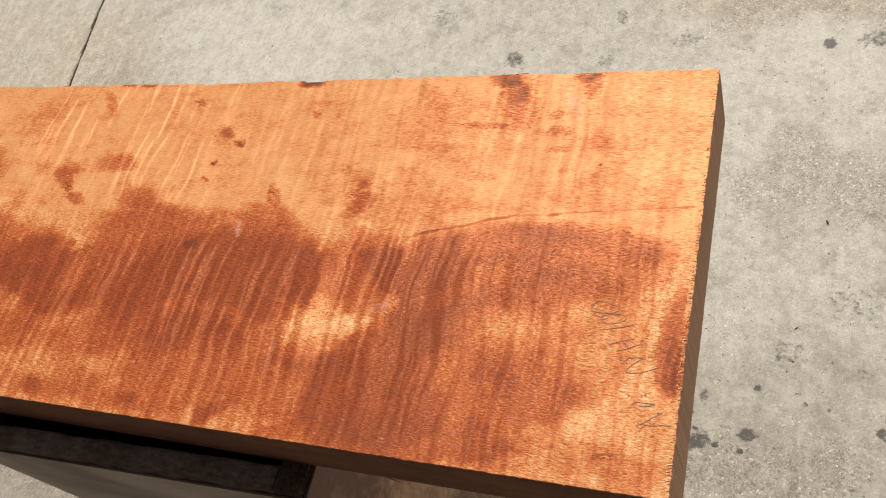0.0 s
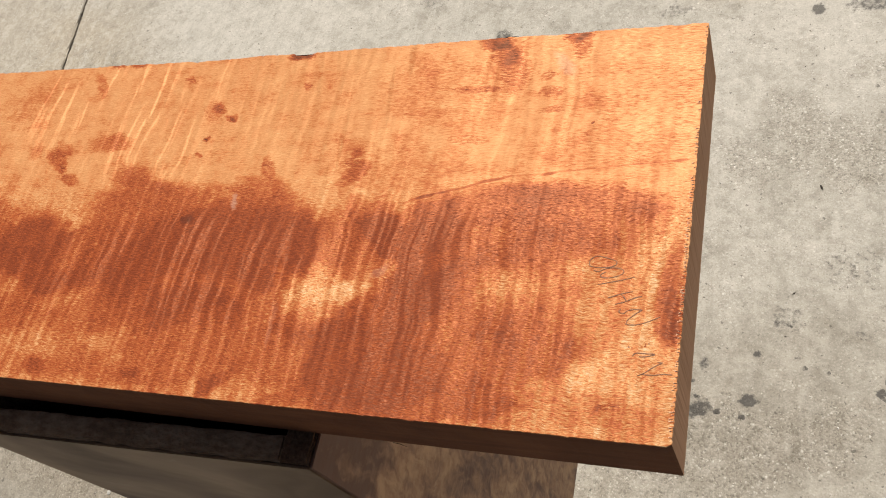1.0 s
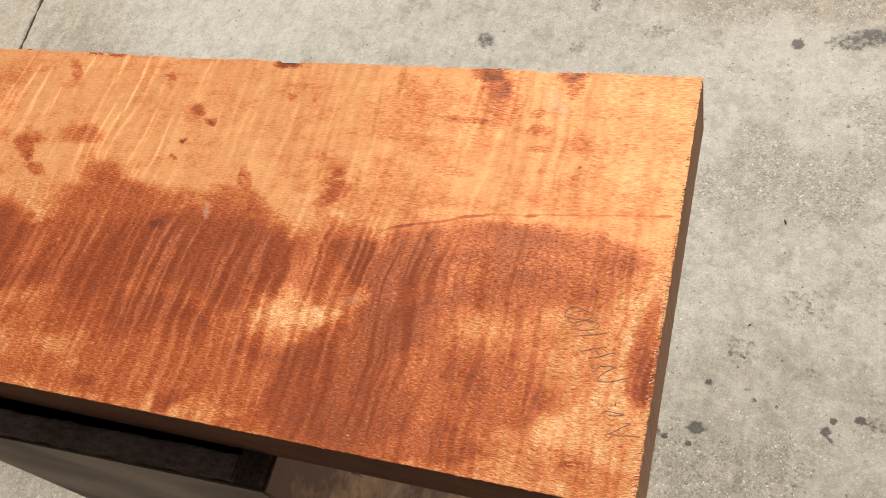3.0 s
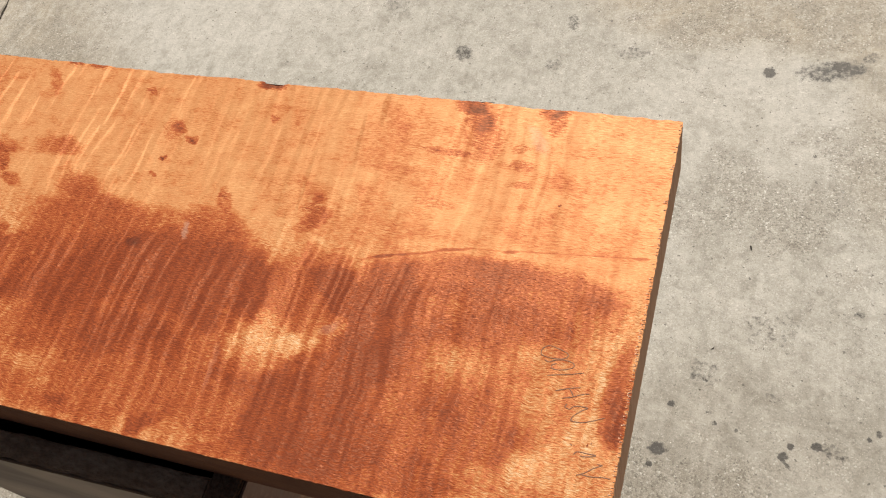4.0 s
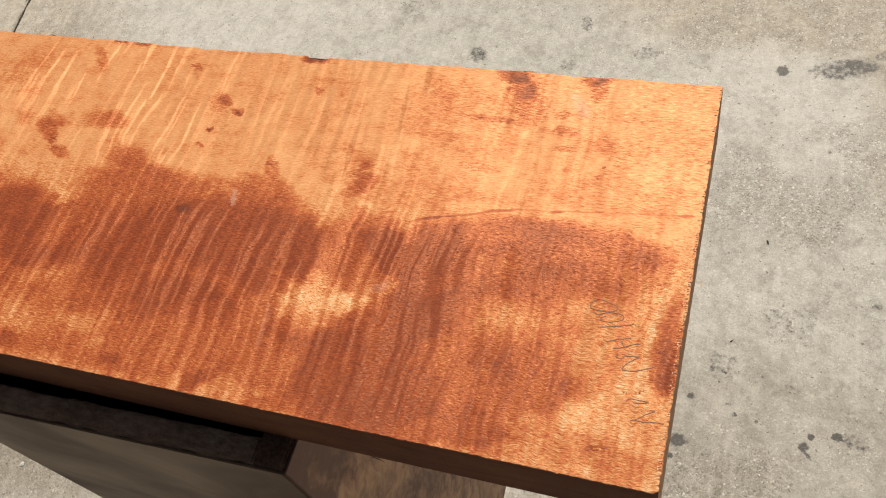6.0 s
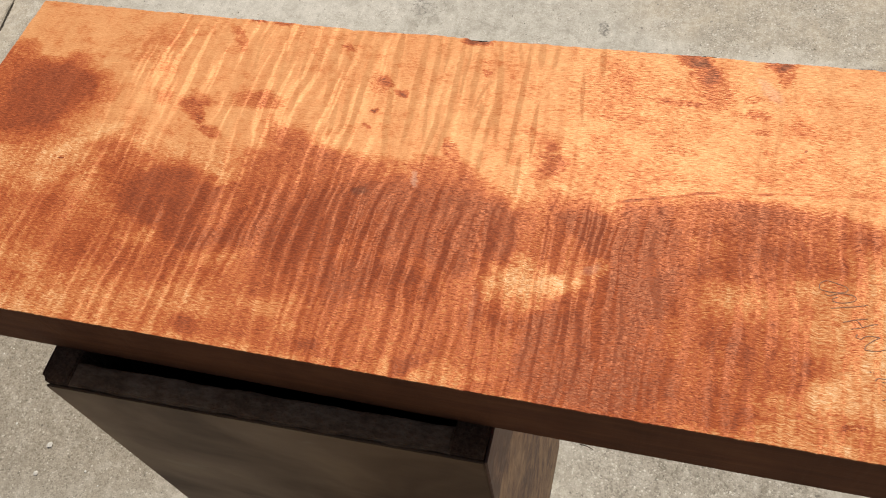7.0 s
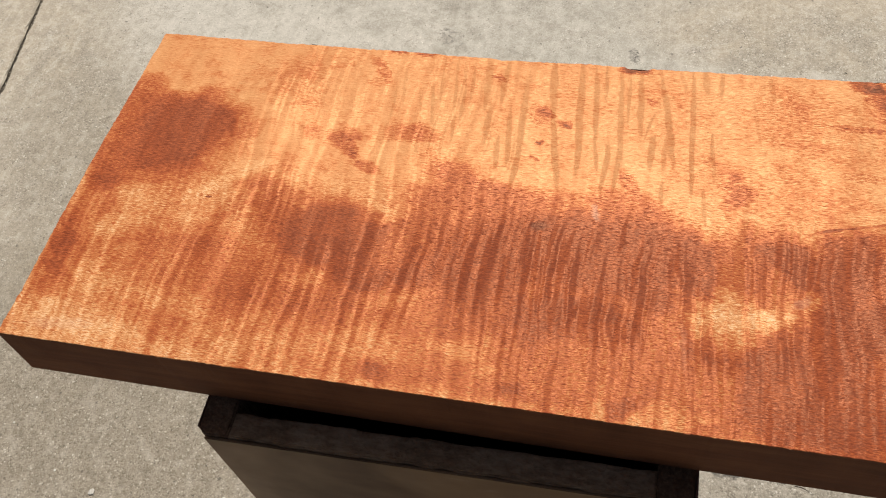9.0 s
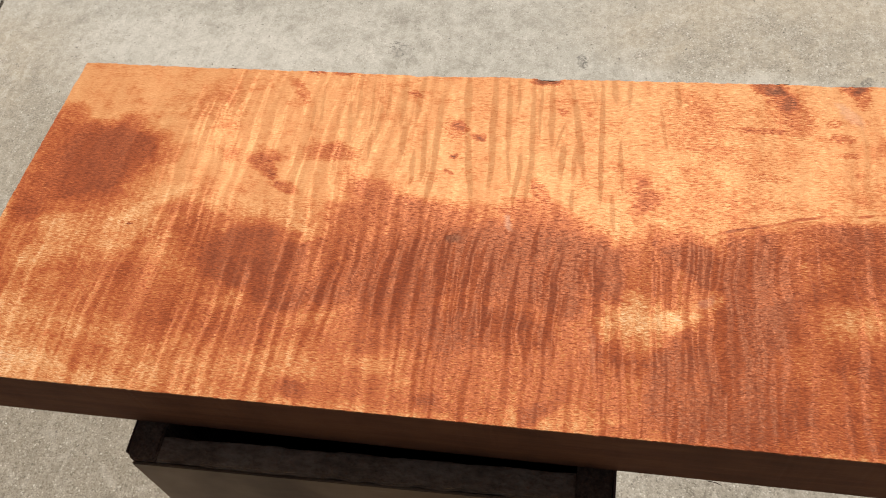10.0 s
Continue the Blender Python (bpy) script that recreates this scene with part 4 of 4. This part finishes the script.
def ribbon(name, points, width, parent, material, z, height=0.0002):
    """A thin raised line along points of the slab's face, tapering at both ends."""
    pts = [Vector((x, y, z)) for x, y in points]
    fine = []
    for i in range(len(pts) - 1):
        p0, p1, p2, p3 = pts[max(i - 1, 0)], pts[i], pts[i + 1], pts[min(i + 2, len(pts) - 1)]
        for j in range(4):
            t = j / 4
            fine.append(0.5 * ((2 * p1) + (p2 - p0) * t + (2 * p0 - 5 * p1 + 4 * p2 - p3) * t * t + (3 * p1 - p0 - 3 * p2 + p3) * t ** 3))
    fine.append(pts[-1])
    bm = bmesh.new()
    rows = []
    for i, p in enumerate(fine):
        d = (fine[min(i + 1, len(fine) - 1)] - fine[max(i - 1, 0)]).normalized()
        s = Vector((-d.y, d.x, 0)) * width * 0.5 * (0.55 if i in (0, len(fine) - 1) else 0.85 + 0.3 * noise.noise(p * 900))
        rows.append([bm.verts.new(p + s), bm.verts.new(p + Vector((0, 0, height))), bm.verts.new(p - s)])
    for a, b in zip(rows, rows[1:]):
        bm.faces.new((a[0], a[1], b[1], b[0]))
        bm.faces.new((a[1], a[2], b[2], b[1]))
    return part(name, bm, material, parent)


def build_writing():
    """Pencilled scrawl near the slab's end, one mesh a character."""
    z = TOP - BASE + 0.0001
    def stroke(*points):
        ribbon("pencil_stroke", points, 0.0008, slab, GRAPHITE, z)
    stroke((0.3210, -0.0430), (0.3210, -0.0390), (0.3250, -0.0360), (0.3310, -0.0370), (0.3370, -0.0390), (0.3380, -0.0410), (0.3360, -0.0430), (0.3310, -0.0440), (0.3250, -0.0440), (0.3210, -0.0430))
    stroke((0.3240, -0.0460), (0.3270, -0.0470), (0.3310, -0.0450), (0.3370, -0.0440), (0.3420, -0.0450), (0.3430, -0.0470), (0.3410, -0.0490), (0.3350, -0.0510), (0.3300, -0.0510), (0.3290, -0.0490), (0.3320, -0.0470))
    stroke((0.3280, -0.0560), (0.3360, -0.0540), (0.3440, -0.0520), (0.3500, -0.0500))
    stroke((0.3350, -0.0650), (0.3400, -0.0630), (0.3460, -0.0610), (0.3500, -0.0600))
    stroke((0.3400, -0.0690), (0.3460, -0.0670), (0.3520, -0.0640), (0.3560, -0.0630))
    stroke((0.3430, -0.0620), (0.3450, -0.0640), (0.3470, -0.0670))
    stroke((0.3440, -0.0720), (0.3430, -0.0740), (0.3460, -0.0750), (0.3480, -0.0730), (0.3520, -0.0720), (0.3570, -0.0720))
    stroke((0.3570, -0.0720), (0.3530, -0.0750), (0.3490, -0.0790), (0.3480, -0.0820))
    stroke((0.3480, -0.0820), (0.3540, -0.0820), (0.3600, -0.0800), (0.3680, -0.0760))
    stroke((0.3540, -0.1020), (0.3560, -0.1000), (0.3620, -0.1000), (0.3670, -0.1000), (0.3650, -0.1010), (0.3610, -0.1020), (0.3580, -0.1020))
    stroke((0.3580, -0.1140), (0.3620, -0.1120), (0.3670, -0.1080), (0.3720, -0.1050))
    stroke((0.3720, -0.1050), (0.3690, -0.1050))
    stroke((0.3610, -0.1130), (0.3670, -0.1130), (0.3730, -0.1120), (0.3780, -0.1120))
    stroke((0.3510, -0.0960), (0.3520, -0.0970))
    stroke((0.3630, -0.0930), (0.3630, -0.0940))


build_writing()

# ---- the box that carries the slab ----
BOX_L, BOX_R, BOX_F, BOX_B, BOX_TOP = -0.2410, 0.1225, -0.1825, 0.146, 0.9115
BOX_LEAN = 0.027       # it leans towards -x, by so much at the foot


def lean_box(bm):
    for v in bm.verts:
        v.co.x -= BOX_LEAN * (1 - v.co.z / BOX_TOP)
        v.co.y += 0.018 * (v.co.x - BOX_L) - 0.0023


def board(name, lo, hi, material, parent, bevel=0.0015, label="", worn=False, rounded=0.0):
    bm = bmesh.new()
    bmesh.ops.create_cube(bm, size=1)
    for v in bm.verts:
        v.co = Vector([lo[i] + (hi[i] - lo[i]) * (v.co[i] + 0.5) for i in range(3)])
    if rounded:
        upright = [e for e in bm.edges if all(abs(v.co.x - lo[0]) + abs(v.co.y - lo[1]) < 1e-5 for v in e.verts)]
        bmesh.ops.bevel(bm, geom=upright, offset=rounded, segments=5, affect="EDGES", profile=0.5)
    if worn:
        size = [hi[k] - lo[k] for k in range(3)]
        for axis in (0, 1, 2):
            cuts = 1 if size[axis] < 0.05 else (60 if axis < 2 else 6)
            for c in range(1, cuts):
                no = [0, 0, 0]
                no[axis] = 1
                at = [0, 0, 0]
                at[axis] = lo[axis] + size[axis] * c / cuts
                bmesh.ops.bisect_plane(bm, geom=bm.verts[:] + bm.edges[:] + bm.faces[:], plane_co=at, plane_no=no)
        sharp = [e for e in bm.edges if e.is_manifold and e.calc_face_angle(0) > 1 and min(v.co.z for v in e.verts) > hi[2] - 0.03]
        bmesh.ops.bevel(bm, geom=sharp, offset=0.0016, segments=2, affect="EDGES")
        for v in bm.verts:
            n = noise.noise_vector(v.co * 70) * 0.0011 + noise.noise_vector(v.co * 260) * 0.0006
            v.co += Vector((n.x * 0.6, n.y, min(0.0, n.z - 0.0004)))
    else:
        bmesh.ops.bevel(bm, geom=bm.edges[:], offset=bevel, segments=2, affect="EDGES")
    lean_box(bm)
    return part(name, bm, material, parent, label)


def build_box():
    box = thing("wooden_box", (0, 0, 0), "tall open-topped wooden box with worn dark rim and grey-brown sides", "box")
    w, s = 0.027, 0.002
    l, r, f, b, t = BOX_L, BOX_R, BOX_F, BOX_B, BOX_TOP
    board("side_panel", (r - w, f + s + 0.0005, 0.0), (r - s - 0.0005, b, t), GRAINED, box, 0.002, "dark rough panel with worn top edge", True)
    board("side_panel", (l + s + 0.0005, f + s + 0.0005, 0.0), (l + w, b, t), GRAINED, box, 0.002, "dark rough panel with a rounded, worn front corner", True, 0.010)
    board("front_panel", (l + w + 0.0003, f + s + 0.0005, 0.0), (r - w - 0.0003, f + 0.0225, t - 0.0007), CORE, box, 0.002, "dark rough panel with worn top edge", True)
    board("back_panel", (l + w + 0.0002, b - w, 0.0), (r - w - 0.0002, b - 0.001, t - 0.001), CORE, box, 0.002, "dark rough panel")
    board("bottom_panel", (l + w + 0.001, f + w + 0.001, 0.002), (r - w - 0.001, b - w - 0.001, 0.02), CORE, box, 0.001, "dark rough panel")
    board("front_facing", (l + 0.0085, f, 0.0), (r - 0.002, f + s, t - 0.003), FRONT, box, 0.0006, "smooth grey-brown wood facing")
    board("side_facing", (r - s, f + 0.001, 0.0), (r, b, t - 0.003), FIGURED, box, 0.0006, "tan and brown figured wood facing")
    board("side_facing", (l, f + 0.0085, 0.0), (l + s, b, t - 0.003), FIGURED, box, 0.0006, "tan and brown figured wood facing")
    return box


build_box()


# ---- torn fibres and splinters of the slab ----
def build_fibres():
    """Short pale fibres along the saw-torn end, and a few dark splinters on the edges."""
    rng = random.Random(3)
    bm = bmesh.new()
    y, z = -0.15, TOP - BASE
    while y < 0.15:
        y += rng.uniform(0.0009, 0.0024)
        if rng.random() < (0.75 if y > 0.06 else 0.35):
            continue
        out, back, w = rng.uniform(0.0000, 0.0005), rng.uniform(0.001, 0.003), rng.uniform(0.0003, 0.0006)
        skew = rng.gauss(0, 0.0004)
        a = [bm.verts.new(p) for p in ((0.3805 - back, y - w, z - 0.0002), (0.3805 - back, y + w, z - 0.0002), (0.3812 + out, y + skew, z + 0.0002 + rng.uniform(-0.0008, 0.0004)), (0.3805 - back * 0.4, y, z + 0.0007))]
        for f in ((0, 3, 1), (0, 2, 3), (1, 3, 2), (0, 1, 2)):
            bm.faces.new([a[i] for i in f])
    ob = part("torn_fibre", bm, PALE, slab, "pale torn wood fibres")
    tagged(ob, kind="stuff")

    def splinter(name, points, width, label):
        bm = bmesh.new()
        rows = []
        for i, p in enumerate(points):
            w = width * (1.0 if i < len(points) - 1 else 0.25)
            rows.append([bm.verts.new(Vector(p) + Vector(d) * w) for d in ((0, 0, 1), (0.6, 0.7, -0.3), (-0.6, -0.7, -0.3))])
        for a, b in zip(rows, rows[1:]):
            for i in range(3):
                bm.faces.new((a[i], a[(i + 1) % 3], b[(i + 1) % 3], b[i]))
        bm.faces.new(rows[0])
        bm.faces.new(rows[-1])
        part(name, bm, BARK, slab, label)

    splinter("splinter", ((0.183, -0.1527, 0.0004), (0.188, -0.1530, -0.0002), (0.1925, -0.1536, -0.0036)), 0.00042, "dark hanging wood splinter")
    splinter("bark_sliver", ((0.226, 0.1515, z - 0.0012), (0.232, 0.1530, z - 0.0008), (0.2405, 0.1536, z - 0.0008)), 0.0008, "dark bark sliver")
    splinter("bark_sliver", ((0.041, 0.1508, z - 0.0020), (0.046, 0.1502, z - 0.0016), (0.057, 0.1502, z - 0.0016), (0.064, 0.1512, z - 0.0019)), 0.0019, "dark bark sliver")
    splinter("bark_sliver", ((-0.236, 0.1510, z + 0.002), (-0.228, 0.1527, z + 0.0025), (-0.218, 0.1525, z + 0.002)), 0.0008, "dark bark sliver")


build_fibres()


# ---- litter on the ground ----
def litter(x, y, length, turn, seed):
    """A small dry husk: a bent, pinched, pointed body."""
    rng = random.Random(seed)
    bm = bmesh.new()
    bmesh.ops.create_icosphere(bm, subdivisions=2, radius=1.0)
    for v in bm.verts:
        k = v.co.x
        v.co.y *= 1 - 0.45 * k * k + 0.25 * k
        v.co += noise.noise_vector(v.co * 1.7 + Vector((seed, 0, 0))) * 0.22
        v.co.y += 0.35 * k * k
        v.co.z = max(v.co.z, -0.75)
    wide = rng.uniform(0.28, 0.4)
    for v in bm.verts:
        v.co = Vector((v.co.x * length / 2, v.co.y * length * wide / 2, (v.co.z + 0.75) * length * 0.13))
    ob = part("dry_husk", bm, LITTER)
    ob.matrix_world = pose(x, y, 0.0003, 0, 0, turn)
    tagged(ob, "small dark dry husk lying on the concrete", "debris", "husks on the concrete")


for k, (x, y) in enumerate(((-0.379, 1.183), (-0.164, 1.164), (0.490, 1.151), (-1.311, 1.143), (-1.294, 1.018), (-1.308, 0.977), (0.430, 0.416), (0.472, 0.632), (-1.345, 0.691), (-1.190, 1.144), (0.316, 0.189), (0.440, 0.914),
)):
    litter(x, y, (0.0075, 0.0115)[k - 6] if k in (6, 7) else 0.0035 + 0.0025 * ((k * 7) % 5) / 5, (k * 67) % 180, k + 1)


CHIPS = ((-0.854, -0.036, 0.0132), (-0.855, -0.092, 0.0099), (-0.759, -0.069, 0.0055), (-1.072, 0.067, 0.0055), (-0.601, -0.005, 0.0077), (-0.944, -0.009, 0.0055), (-1.009, 1.305, 0.0055), (-1.255, 0.915, 0.0044))


def pebble(x, y, size, seed):
    """A pale angular chip of stone."""
    bm = bmesh.new()
    bmesh.ops.create_icosphere(bm, subdivisions=2, radius=1.0)
    for v in bm.verts:
        v.co += noise.noise_vector(v.co * 0.9 + Vector((0, seed, 0))) * 0.45
        v.co = Vector((v.co.x * size / 2, v.co.y * size * 0.4, (max(v.co.z, -0.5) + 0.5) * size * 0.2))
    ob = part("stone_chip", bm, CHIP)
    ob.matrix_world = pose(x, y, 0.0003, 0, 0, seed * 53)
    tagged(ob, "pale angular stone chip lying on the concrete", "debris", "stone chips on the concrete")


for k, (x, y, size) in enumerate(CHIPS):
    pebble(x, y, size, k + 1)


def build_grains():
    """Loose sand and pebbles on the concrete and in the joint."""
    rng = random.Random(21)
    verts, faces = [], []
    lean = math.tan(radians(JOINT_LEAN))
    for k in range(7000):
        r = min(0.0022, 0.0005 * rng.paretovariate(2.6))
        if k < 500:
            y = rng.uniform(0.2, 1.7)
            x, z = JOINT_AT[0] - (y - JOINT_AT[1]) * lean + rng.gauss(0, 0.005), 0.0
            if abs(x - JOINT_AT[0] + (y - JOINT_AT[1]) * lean) < 0.006:
                z, r = -0.008, r * (4.2 if k % 6 == 0 else 1.6)
        else:
            x, y, z = rng.uniform(-1.95, 0.8), rng.uniform(-0.15, 1.5), 0.0
        base = len(verts)
        sx, sy, sz = (r * rng.uniform(0.7, 1.3) for _ in range(3))
        a = rng.uniform(0, 6.28)
        for i in range(5):
            t = a + i * 1.2566
            verts.append((x + sx * math.cos(t) * rng.uniform(0.75, 1.2), y + sy * math.sin(t) * rng.uniform(0.75, 1.2), z - 0.0001))
        verts.append((x + rng.gauss(0, 0.2) * r, y + rng.gauss(0, 0.2) * r, z + sz * 0.9))
        faces += [(base + i, base + (i + 1) % 5, base + 5) for i in range(5)]
    me = bpy.data.meshes.new("sand_grains")
    me.from_pydata(verts, [], faces)
    me.materials.append(GRAIN)
    tagged(new("sand_grains", me), "loose pale and grey sand grains on concrete", "sand", kind="stuff")


build_grains()
